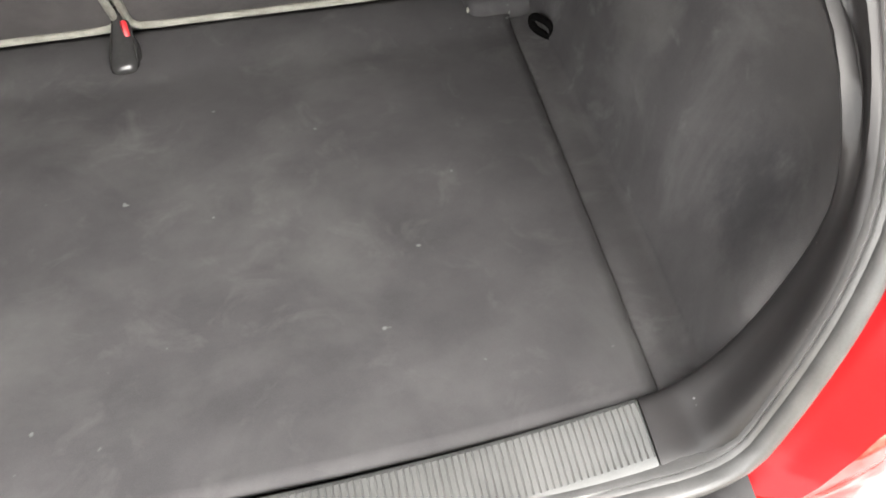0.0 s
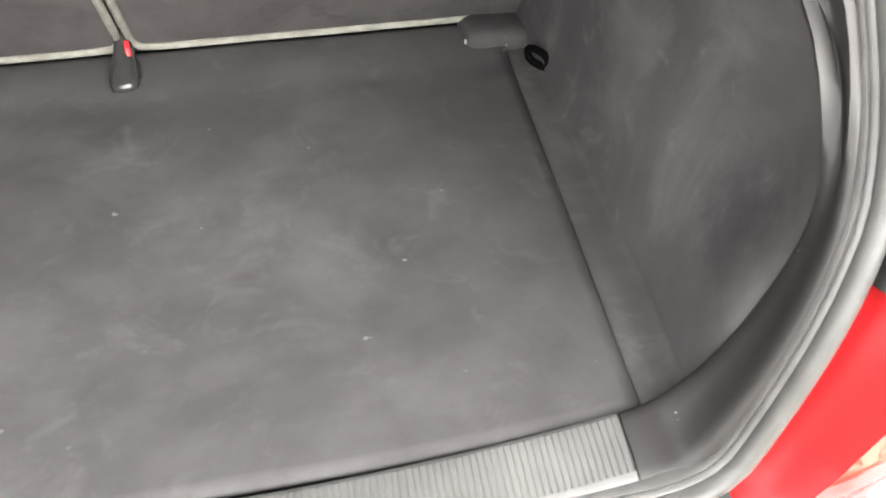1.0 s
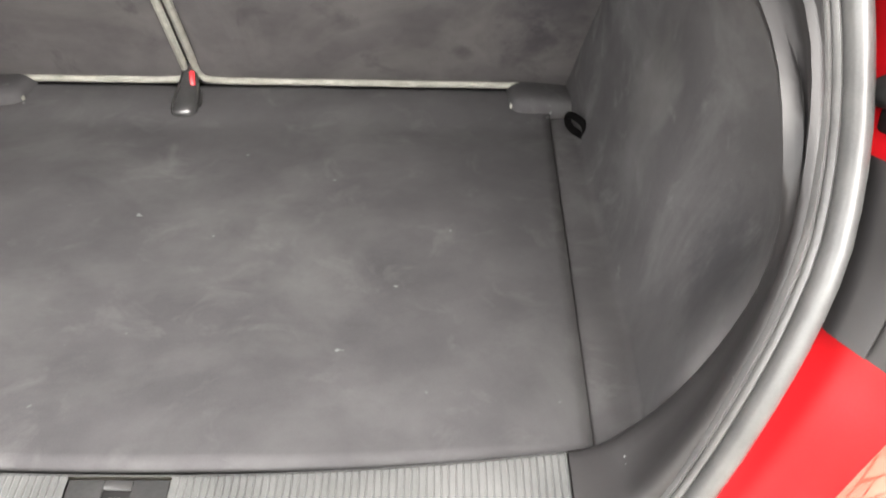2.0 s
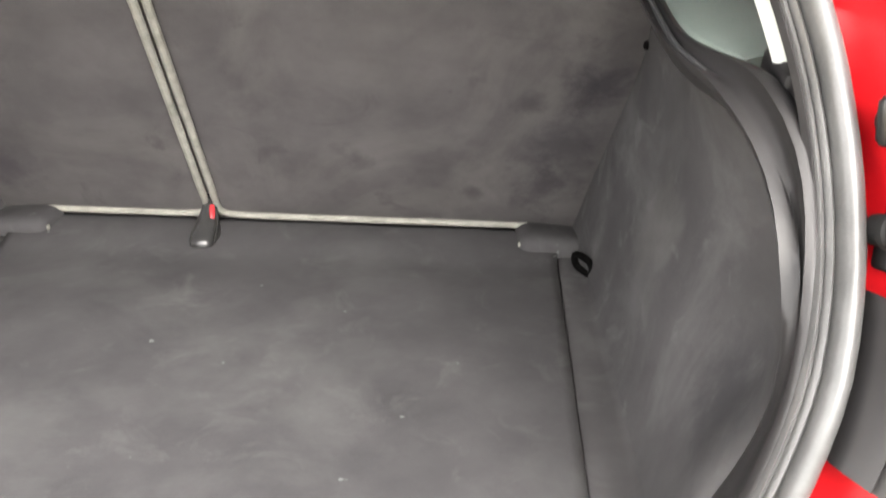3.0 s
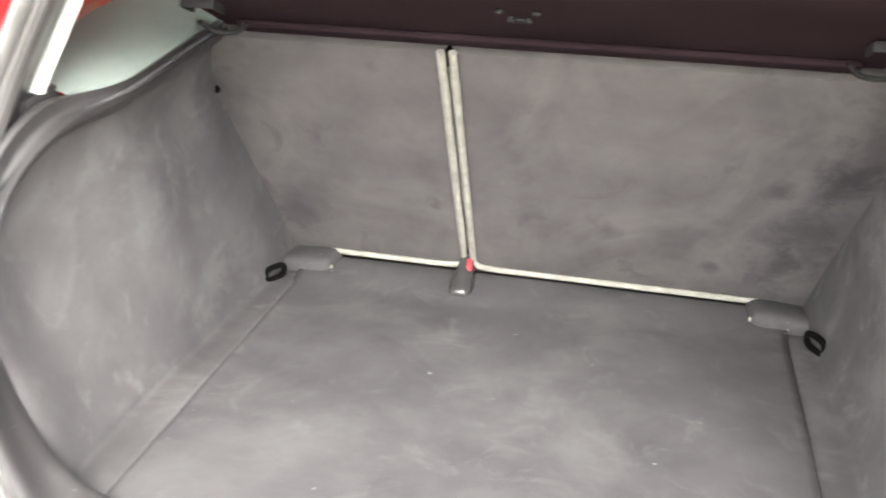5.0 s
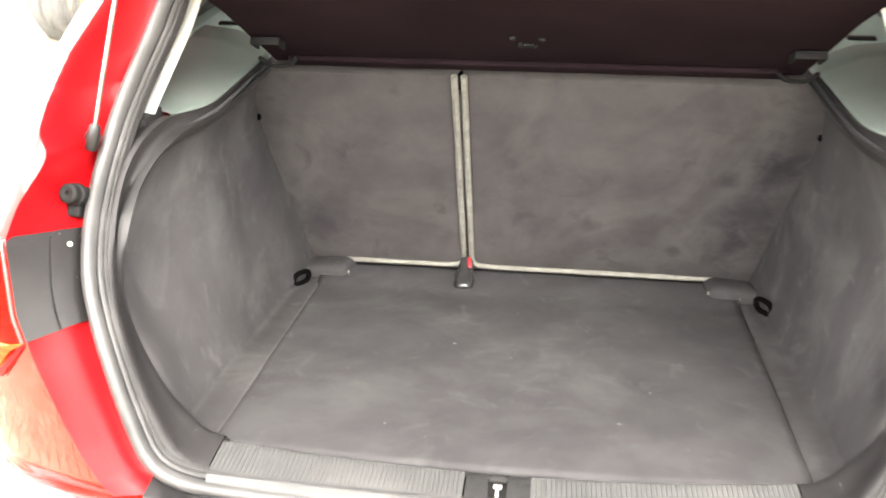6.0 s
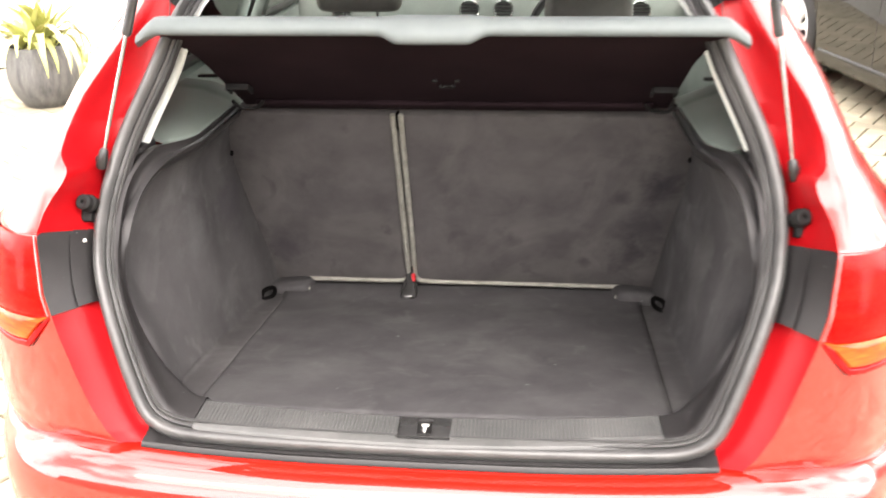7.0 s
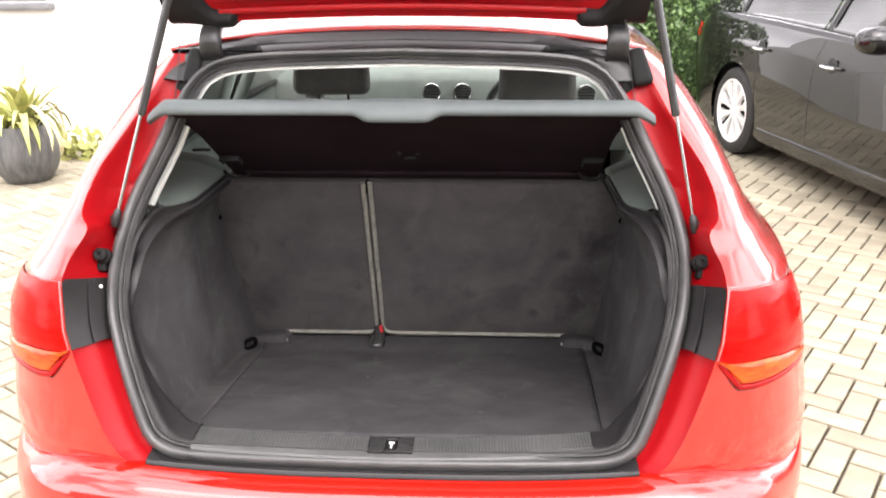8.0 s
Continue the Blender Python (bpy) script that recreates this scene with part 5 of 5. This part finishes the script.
# ---- red car: cabin ----
def cabin():
    for x in (-0.40, 0.35):
        seat = part("front_seat", box((x, 1.86, 0.69), (0.46, 0.14, 0.64), 0.05, rotated("X", -14), segments=4, taper=(0.86, 0.8)), SEAT, car, "dark grey leather front seat")
        part("headrest", box((x, 1.80, 1.125 if x < 0 else 1.10), (0.285, 0.10, 0.17 if x < 0 else 0.20), 0.035, rotated("X", -8), segments=5, taper=(0.94, 0.9)), SEAT, seat, "dark leather headrest")
        for s in (-1, 1):
            part("headrest_post", tube([(x + 0.055 * s, 1.82, 1.0), (x + 0.055 * s, 1.81, 1.07)], 0.006, 10), CHROME, seat)
        part("cushion", box((x, 2.10, 0.46), (0.48, 0.5, 0.14), 0.04, segments=3), SEAT, seat)
    rows = []
    for y, z in ((2.42, 0.70), (2.40, 0.86), (2.405, 0.985), (2.43, 1.018), (2.50, 1.030), (2.7, 1.025), (2.96, 1.0)):
        rows.append([(x, y + 0.05 * (1 - abs(x) / 0.78), z + 0.004 * math.cos(x * 3)) for x in np.linspace(-0.78, 0.78, 30)])
    dash = part("dashboard", grid(rows), DASH, car, "pale grey dashboard with round air vents", sharp=50)
    for x in (-0.59, -0.076, 0.060, 0.595):
        m = Matrix.Translation((x, 2.405 + 0.05 * (1 - abs(x) / 0.78), 0.945)) @ Matrix.Rotation(radians(90), 4, "X")
        vent = part("air_vent", lathe([(0.042, 0.0), (0.042, 0.010), (0.0395, 0.014), (0.0355, 0.012), (0.034, -0.004)], 32, m), CHROME, dash, "round air vent with a bright ring")
        part("vent_core", lathe([(0.0, -0.004), (0.034, -0.004)], 24, m), BLACK, vent)
        for h in (-0.019, -0.006, 0.007, 0.020):
            part("slat", box((x, 2.398 + 0.05 * (1 - abs(x) / 0.78), 0.945 + h), (2 * math.sqrt(0.033 ** 2 - h * h), 0.010, 0.0035), 0.001, rotated("X", 18)), GREY_PLASTIC, vent)
    hub = Matrix.Translation((0.35, 2.14, 0.90)) @ Matrix.Rotation(radians(66), 4, "X")
    bm = bmesh.new()
    grid([[hub @ Vector(((0.183 + 0.016 * math.cos(b)) * math.cos(a), (0.183 + 0.016 * math.cos(b)) * math.sin(a), 0.016 * math.sin(b))) for b in np.linspace(0, 6.2832, 10, endpoint=False)] for a in np.linspace(0, 6.2832, 41)], bm, around=True)
    for a in (0, 3.1416, 4.712):
        tube([hub @ Vector((0.04 * math.cos(a), 0.04 * math.sin(a), 0.01)), hub @ Vector((0.178 * math.cos(a), 0.178 * math.sin(a), 0))], 0.018, 8, bm)
    part("steering_wheel", bm, BLACK, car, "black steering wheel")
    for s in (1, -1):
        rows = [[(0.80 * s, y, 0.32), (0.785 * s, y, 0.60), (0.77 * s, y, 0.86), (0.765 * s, y, 0.97), (0.79 * s, y, 0.992)] for y in np.linspace(0.95, 2.9, 14)]
        part("door_card", grid(rows), DASH, car, "pale grey door lining", sharp=50)
        rows = [[(x, y + 0.03 * (k - 0.5), z) for k in np.linspace(-1, 1, 4)] for x, y, z in ((0.745 * s, 1.70, 0.98), (0.68 * s, 1.70, 1.12), (0.60 * s, 1.70, 1.25), (0.55 * s, 1.70, 1.34))]
        part("door_pillar_trim", grid(rows), DASH, car, "pale grey door pillar lining", solid=0.03)
    part("rear_bench", box((0, 1.18, 0.44), (1.25, 0.46, 0.16), 0.04, segments=3), SEAT, car, "dark grey rear seat cushion")


cabin()


# ---- parcel shelf ----
def parcel_shelf():
    front, rear = Vector((0, 0.640, 1.048)), Vector((0, 0.296, 1.268))
    run = rear - front
    up = Vector((0, -run.z, run.y)).normalized() * -1
    if up.z < 0:
        up = -up
    shelf = thing("parcel_shelf", (0, 0.46, 1.14), "dark parcel shelf with a pale rear edge, tilted up", "parcel shelf")
    def half_width(t):
        return table(t, [(0, 0.432), (0.6, 0.433), (0.70, 0.437), (0.78, 0.445), (0.84, 0.455), (0.90, 0.464), (0.955, 0.466), (1.0, 0.466)])
    under, over = [], []
    for t in np.linspace(0, 0.955, 24):
        w = half_width(t)
        under.append([front + run * t - up * 0.014 + Vector((x * w, 0, 0)) for x in np.linspace(-1, 1, 28)])
        over.append([front + run * t + up * 0.006 + Vector((x * w, 0, 0)) for x in np.linspace(-1, 1, 28)])
    part("underside", grid(under), SHELF_UNDER, shelf, "near-black felt underside")
    part("top", grid(over), BACK_CARPET, shelf, "charcoal carpet top")
    ridge = box(front + run * 0.055 - up * 0.019, (0.80, 0.034, 0.010), 0.004, rotated("X", -32.6), segments=3)
    part("front_rail", ridge, SHELF_UNDER, shelf, "dark stiffening rail along the front edge")
    rows = []
    for a, b in ((0.0, 0.006), (0.012, 0.006), (0.024, 0.002), (0.031, -0.008), (0.033, -0.020), (0.030, -0.028), (0.022, -0.030), (0.012, -0.026), (0.004, -0.012)):
        row = []
        for x in np.linspace(-0.490, 0.490, 110):
            tab = ease((0.088 - abs(x)) / 0.035)
            tip = max(abs(x) - 0.452, 0) / 0.038
            drop = b * (1 + 0.55 * tab if b < 0 else 1) * (1 - 0.36 * tip if b < 0 else 1)
            row.append(rear + run.normalized() * (a - 0.02 + 0.006 * tab - 0.010 * tip ** 2) + up * drop + Vector((x, 0, -0.024 * tip)))
        rows.append(row)
    part("rear_edge", grid(rows), SHELF_EDGE, shelf, "pale grey moulded rear edge with a grip", sharp=60)
    for s in (1, -1):
        side_rows = [[front + run * t + up * h + Vector((half_width(t) * s, 0, 0)) for h in (0.006, -0.014)] for t in np.linspace(0, 0.955, 16)]
        part("side_edge", grid(side_rows), SHELF_UNDER, shelf)
        c = front + run * 0.28 - up * 0.022 + Vector((0.405 * s, 0, 0))
        turn = rotated("X", -29)
        bm = bmesh.new()
        for dx, dy, sx, sy in ((0, 0.026, 0.044, 0.004), (0.021, 0.010, 0.004, 0.034), (-0.021, 0.010, 0.004, 0.034)):
            box(c + turn @ Vector((dx, -dy, 0)), (sx, sy, 0.012), 0.001, turn, bm)
        part("pivot_bracket", bm, MATT_BLACK, shelf, "black plastic pivot bracket")
        hook = smooth_line([c + Vector((0.03 * s, 0.03, -0.030)), c + Vector((0.02 * s, 0.05, -0.048)), c + Vector((0, 0.06, -0.052)), c + Vector((-0.012 * s, 0.06, -0.048)), c + Vector((-0.024 * s, 0.058, -0.036))], 12)
        part("hook", tube(hook, 0.0036, 8), MATT_BLACK, shelf, "black shelf hook")
    # small moulded catch with two lugs behind it
    c = front + run * 0.32 - up * 0.017
    turn = rotated("X", -29)
    bm = box(c, (0.012, 0.010, 0.005), 0.002, turn)
    for s in (1, -1):
        box(c + Vector((0.010 * s, 0, 0)), (0.010, 0.009, 0.008), 0.003, turn @ rotated("Z", 28 * s), bm)
        box(c + run * 0.075 + Vector((0.021 * s, 0, 0)), (0.010, 0.008, 0.006), 0.0025, turn @ rotated("Z", 12 * s), bm)
    part("catch", bm, MATT_BLACK, shelf, "small black plastic catch")


parcel_shelf()


# ---- black saloon ----
def black_saloon():
    # local axes: y towards the car's nose, x towards its left; the origin lies on the ground below the middle of the rear axle
    ahead = Vector((0.183, -0.983, 0)).normalized()
    left = Vector((-ahead.y, ahead.x, 0))
    near = Vector((2.075, 5.43, 0))
    origin = near + left * 0.905
    m = Matrix(((-left.x, ahead.x, 0, origin.x), (-left.y, ahead.y, 0, origin.y), (0, 0, 1, 0), (0, 0, 0, 1)))
    saloon = thing("saloon_car", m, "glossy black four-door saloon with silver alloy wheels", "car")
    wheels = [(0.0, 0.335), (2.89, 0.335)]
    tail, nose = -1.05, 3.78

    def width(y, z):
        w = table(z, [(0.17, 0.86), (0.22, 0.895), (0.34, 0.905), (0.55, 0.918), (0.66, 0.918), (0.72, 0.917), (0.80, 0.913), (0.862, 0.907), (0.876, 0.901), (0.93, 0.879), (0.98, 0.857), (1.015, 0.840), (1.03, 0.822)])
        w *= 1 - 0.16 * ease((tail + 0.55 - y) / 0.55) ** 1.6 - 0.30 * ease((y - nose + 0.9) / 0.9) ** 1.8
        return w

    def deck(y):
        return table(y, [(tail, 0.97), (-0.9, 1.03), (-0.5, 1.055), (0.3, 1.045), (1.2, 1.02), (2.3, 0.985), (2.6, 0.96), (3.3, 0.86), (nose, 0.70)])

    for s in (1, -1):
        rows = []
        for v in np.linspace(0, 1, 44):
            row = []
            for y in np.linspace(tail, nose, 120):
                z = 0.17 + (deck(y) - 0.17) * v
                zz = 0.17 + 0.86 * v
                row.append((width(y, zz) * s, y + 0.06 * ease((tail + 0.5 - y) / 0.5) * math.cos(v * 3), z))
            rows.append(row)
        side_sheet(rows, "body_side", BLACK_PAINT, saloon, "glossy black body side", 0.375, wheels)
        for c in wheels:
            part("wheel_well", arch_well(c, 0.375, 0.88 * s, 0.55 * s), BLACK, saloon, local=True)
            wheel((0.795 * s, c[0], c[1]), s, 0.335, 0.245, 0.225, saloon, 10, local=True)
        # door gaps, handles, sill
        def on(y, z, out=0.0):
            v = (z - 0.17) / (deck(y) - 0.17)
            return Vector(((width(y, 0.17 + 0.86 * v) + out) * s, y, z))
        for y0, lean in ((0.34, -0.16), (1.08, 0.03), (2.02, 0.0)):
            part("door_gap", tube([on(y0 + lean * max(z - 0.7, 0) * 2, z, -0.001) for z in np.linspace(0.26, 0.98, 14)], 0.0035, 6), BLACK, saloon, local=True)
        for y0 in (0.38, 1.29):
            z0 = 0.850 - 0.02 * (y0 - 0.4)
            bm = tube([on(y0 - 0.10, z0, 0.004), on(y0 - 0.09, z0, 0.022), on(y0, z0 - 0.002, 0.030), on(y0 + 0.09, z0, 0.022), on(y0 + 0.10, z0, 0.004)], [0.010, 0.013, 0.015, 0.013, 0.010], 10)
            handle = part("door_handle", bm, BLACK_PAINT, saloon, "black door handle with a bright strip", local=True)
            part("bright_strip", tube([on(y0 - 0.075, z0, 0.036), on(y0, z0 - 0.002, 0.043), on(y0 + 0.075, z0, 0.036)], 0.007, 8), CHROME, handle, local=True)
            part("handle_cup", lathe([(0.0, 0.002), (0.04, 0.003), (0.056, 0.001)], 20, Matrix.Translation(on(y0, z0, 0.001)) @ Matrix.Rotation(radians(90 * s), 4, "Y")), BLACK, handle, local=True)
        bm = grid([[on(y, z, o) for y in np.linspace(0.42, 2.48, 30)] for z, o in ((0.290, -0.002), (0.284, 0.005), (0.276, 0.0075), (0.250, 0.0105), (0.222, 0.0165), (0.204, 0.020), (0.190, 0.019), (0.178, 0.010), (0.172, -0.004))])
        part("side_skirt", bm, BLACK_PAINT, saloon, "glossy black side skirt", local=True)
        # glasshouse
        def glass_at(y, t, out=0.0):
            zt = table(y + 0.22, [(-0.62, 1.06), (-0.2, 1.24), (0.25, 1.385), (0.8, 1.445), (1.3, 1.45), (1.7, 1.40), (2.2, 1.20), (2.62, 0.985)])
            zb = deck(y) - 0.012
            z = zb + max(zt - zb, 0.002) * t
            return Vector(((0.800 - 0.27 * max(z - 1.0, 0) / 0.45 * 0.85 + out) * s, y, z))
        def frame_face(y, t):
            return t < 0.06 or t > 0.86 or abs(y - 0.98) < 0.035 or y < -0.22 or y > 1.96
        ys, ts = np.linspace(-0.84, 2.38, 80), np.linspace(0, 1, 14)
        bm = bmesh.new()
        verts = [[bm.verts.new(glass_at(y, t)) for t in ts] for y in ys]
        for i in range(len(ys) - 1):
            for j in range(len(ts) - 1):
                if frame_face((ys[i] + ys[i + 1]) / 2, (ts[j] + ts[j + 1]) / 2):
                    bm.faces.new((verts[i][j], verts[i + 1][j], verts[i + 1][j + 1], verts[i][j + 1]))
        part("window_frame", bm, BLACK_PAINT, saloon, "black window surround", local=True, solid=0.015)
        for a, b in ((-0.23, 0.97), (1.0, 1.98)):
            part("side_window", grid([[glass_at(y, t, -0.006) for t in np.linspace(0.03, 0.9, 8)] for y in np.linspace(a, b, 20)]), DARK_WINDOW, saloon, "dark tinted side window", local=True)
        part("belt_strip", tube([glass_at(y, 0.0, 0.012) + Vector((0, 0, 0.004)) for y in np.linspace(-0.3, 2.1, 24)], 0.006, 8), ALLOY, saloon, "bright strip along the window sills", local=True)
        # mirror
        c = Vector((0.99 * s, 1.80, 1.045))
        rows = []
        for u in np.linspace(-0.98, 0.98, 16):
            k = (1 - abs(u) ** 2.6) ** 0.5
            h, d = 0.080 * k * (1 - 0.12 * u), 0.088 * k
            rows.append([c + Vector((0.115 * u * s, d * math.copysign(abs(math.cos(a)) ** 0.8, math.cos(a)), h * math.copysign(abs(math.sin(a)) ** 0.8, math.sin(a)))) for a in np.linspace(0, 6.2832, 24, endpoint=False)])
        bm = grid(rows, around=True)
        bmesh.ops.holes_fill(bm, edges=bm.edges, sides=0)
        mirror = part("door_mirror", bm, BLACK_PAINT, saloon, "glossy black door mirror", local=True)
        part("mirror_arm", box((0.88 * s, 1.82, 1.0), (0.09, 0.06, 0.03), 0.01), BLACK, mirror, local=True)
        # tail lamp
        rows = [[Vector((width(y, z) * s + 0.006 * s, y + 0.06 * ease((tail + 0.5 - y) / 0.5) * math.cos((z - 0.17) / 0.86 * 3), z)) for y in np.linspace(tail + 0.05, tail + 0.30 - 1.2 * abs(z - 0.87), 10)] for z in np.linspace(0.82, 0.93, 8)]
        part("tail_lamp", grid(rows), LENS_RED, saloon, "red tail lamp", local=True)
    def deck_sheet(name, label, y0, y1, crown):
        rows = [[(x * width(y, 1.03), y, deck(y) + crown * (1 - x * x)) for x in np.linspace(-1, 1, 16)] for y in np.linspace(y0, y1, 20)]
        part(name, grid(rows), BLACK_PAINT, saloon, label, sharp=60, local=True)
    deck_sheet("bonnet", "glossy black bonnet", 2.25, nose, 0.05)
    deck_sheet("boot_lid", "glossy black boot lid", tail, -0.55, 0.03)
    rows = [[(x * (0.70 - 0.04 * x * x), tail + 0.05 + dy + 0.05 * x * x, deck(tail + 0.06) + 0.03 * (1 - x * x) + dz) for x in np.linspace(-1, 1, 24)] for dy, dz in ((0.16, 0.0), (0.06, 0.030), (0.0, 0.048), (-0.012, 0.044), (0.0, 0.036), (0.05, 0.0))]
    part("boot_spoiler", grid(rows), BLACK_PAINT, saloon, "small black lip spoiler", sharp=50, local=True)
    for y, flipy, name in ((tail, -1, "rear_bumper"), (nose, 1, "front_bumper")):
        zs = np.linspace(0.17, deck(y), 12)
        rows = [[(x * width(y, 0.17 + 0.86 * (z - 0.17) / (deck(y) - 0.17)), y + flipy * 0.08 * (1 - x * x) + (0.06 * math.cos((z - 0.17) / (deck(y) - 0.17) * 3) if flipy < 0 else 0), z) for x in np.linspace(-1, 1, 16)] for z in zs]
        part(name, grid(rows), BLACK_PAINT, saloon, sharp=60, local=True)
    rows = []
    for y, z, w in ((-0.84, 1.045, 0.72), (-0.42, 1.24, 0.64), (0.03, 1.385, 0.575), (0.58, 1.445, 0.555), (1.08, 1.45, 0.55), (1.48, 1.40, 0.57), (1.98, 1.20, 0.66), (2.40, 0.985, 0.80)):
        rows.append([(x * w, y, z + 0.03 * (1 - x * x)) for x in np.linspace(-1, 1, 14)])
    part("roof", grid(rows[2:6]), BLACK_PAINT, saloon, "glossy black roof", sharp=60, local=True)
    part("rear_window", grid(rows[:3]), DARK_WINDOW, saloon, "dark rear window", local=True)
    part("windscreen", grid(rows[5:]), DARK_WINDOW, saloon, "dark windscreen", local=True)
    part("underside", box((0, 1.35, 0.20), (1.6, 4.3, 0.06), 0.02), BLACK, saloon, local=True)
    part("interior", box((0, 1.1, 0.72), (1.4, 2.6, 0.5), 0.1), SEAT, saloon, "dark seats", local=True)


black_saloon()


# ---- block paving ----
def paving():
    """Blocks of 200 by 100 mm laid in herringbone; the nearest ones are objects, the rest one field."""
    ux, uy = Vector((0.8383, -0.5452, 0)), Vector((0.5452, 0.8383, 0))
    origin = Vector((1.5402, 1.7579, 0))
    floor = thing("pavement", (0, 0, 0), "cream block paving laid in herringbone", "paving", kind="structure")
    rng = np.random.default_rng(8)
    L, W, gap, cham = 0.200, 0.100, 0.0100, 0.004
    turn = Matrix(((ux.x, uy.x, 0), (ux.y, uy.y, 0), (0, 0, 1)))
    def block_points(sx, sy):
        a, b = sx / 2 - gap / 2, sy / 2 - gap / 2
        out = []
        for z, c in ((-0.020, 0), (-cham, 0), (0.0, cham)):
            out += [(-a + c, -b + c, z), (a - c, -b + c, z), (a - c, b - c, z), (-a + c, b - c, z)]
        return out
    faces = [(8, 9, 10, 11)]
    for k in (0, 4):
        for i in range(4):
            j = (i + 1) % 4
            faces.append((k + i, k + j, k + 4 + j, k + 4 + i))
    shapes = {}
    for key, (sx, sy) in {"H": (L, W), "V": (W, L)}.items():
        data = bpy.data.meshes.new("paving_block")
        data.from_pydata([tuple(turn @ Vector(p)) for p in block_points(sx, sy)], [], faces)
        data.materials.append(PAVER)
        shapes[key] = data
    verts, polys = [], []
    spots = []
    n = 150
    for i in range(-n, n):
        for j in range(-n, n):
            k = (i + j) % 4
            # x to the right along ux, y up along uy, in blocks of 0.1 m
            if k == 3:
                c, key = (i + 1.0, j + 0.5), "H"
            elif k == 1:
                c, key = (i + 0.5, j + 1.0), "V"
            else:
                continue
            p = origin + ux * (c[0] * 0.1) + uy * (c[1] * 0.1)
            if -11 < p.x < 11 and -9 < p.y < (8.2 if p.x > 0.5 else 9.6) and not (p.y > 5.5 and p.x < 0.36 - 0.488 * (p.y - 5.83)):
                spots.append((p, key))
    near = sorted(spots, key=lambda s: (s[0].x - 1.75) ** 2 + (s[0].y - 1.9) ** 2 * 0.35)
    chosen = {id(s) for s in near[:300]}
    for s in spots:
        p, key = s
        lift = Vector((0, 0, rng.normal(0, 0.0010)))
        tip = Matrix.Rotation(rng.normal(0, 0.006), 4, "X") @ Matrix.Rotation(rng.normal(0, 0.006), 4, "Z")
        if id(s) in chosen:
            ob = new("paving_block", shapes[key])
            ob.parent = floor
            ob.matrix_basis = Matrix.Translation(p + lift) @ tip
        else:
            base = len(verts)
            verts += [tuple(p + lift + tip @ v.co) for v in shapes[key].vertices]
            polys += [tuple(base + q for q in f) for f in faces]
    data = bpy.data.meshes.new("paving_field")
    data.from_pydata(verts, [], polys)
    data.materials.append(PAVER_REST)
    field = new("paving_field", data)
    field.parent = floor
    tagged(field, "cream herringbone paving blocks", kind="stuff")


paving()
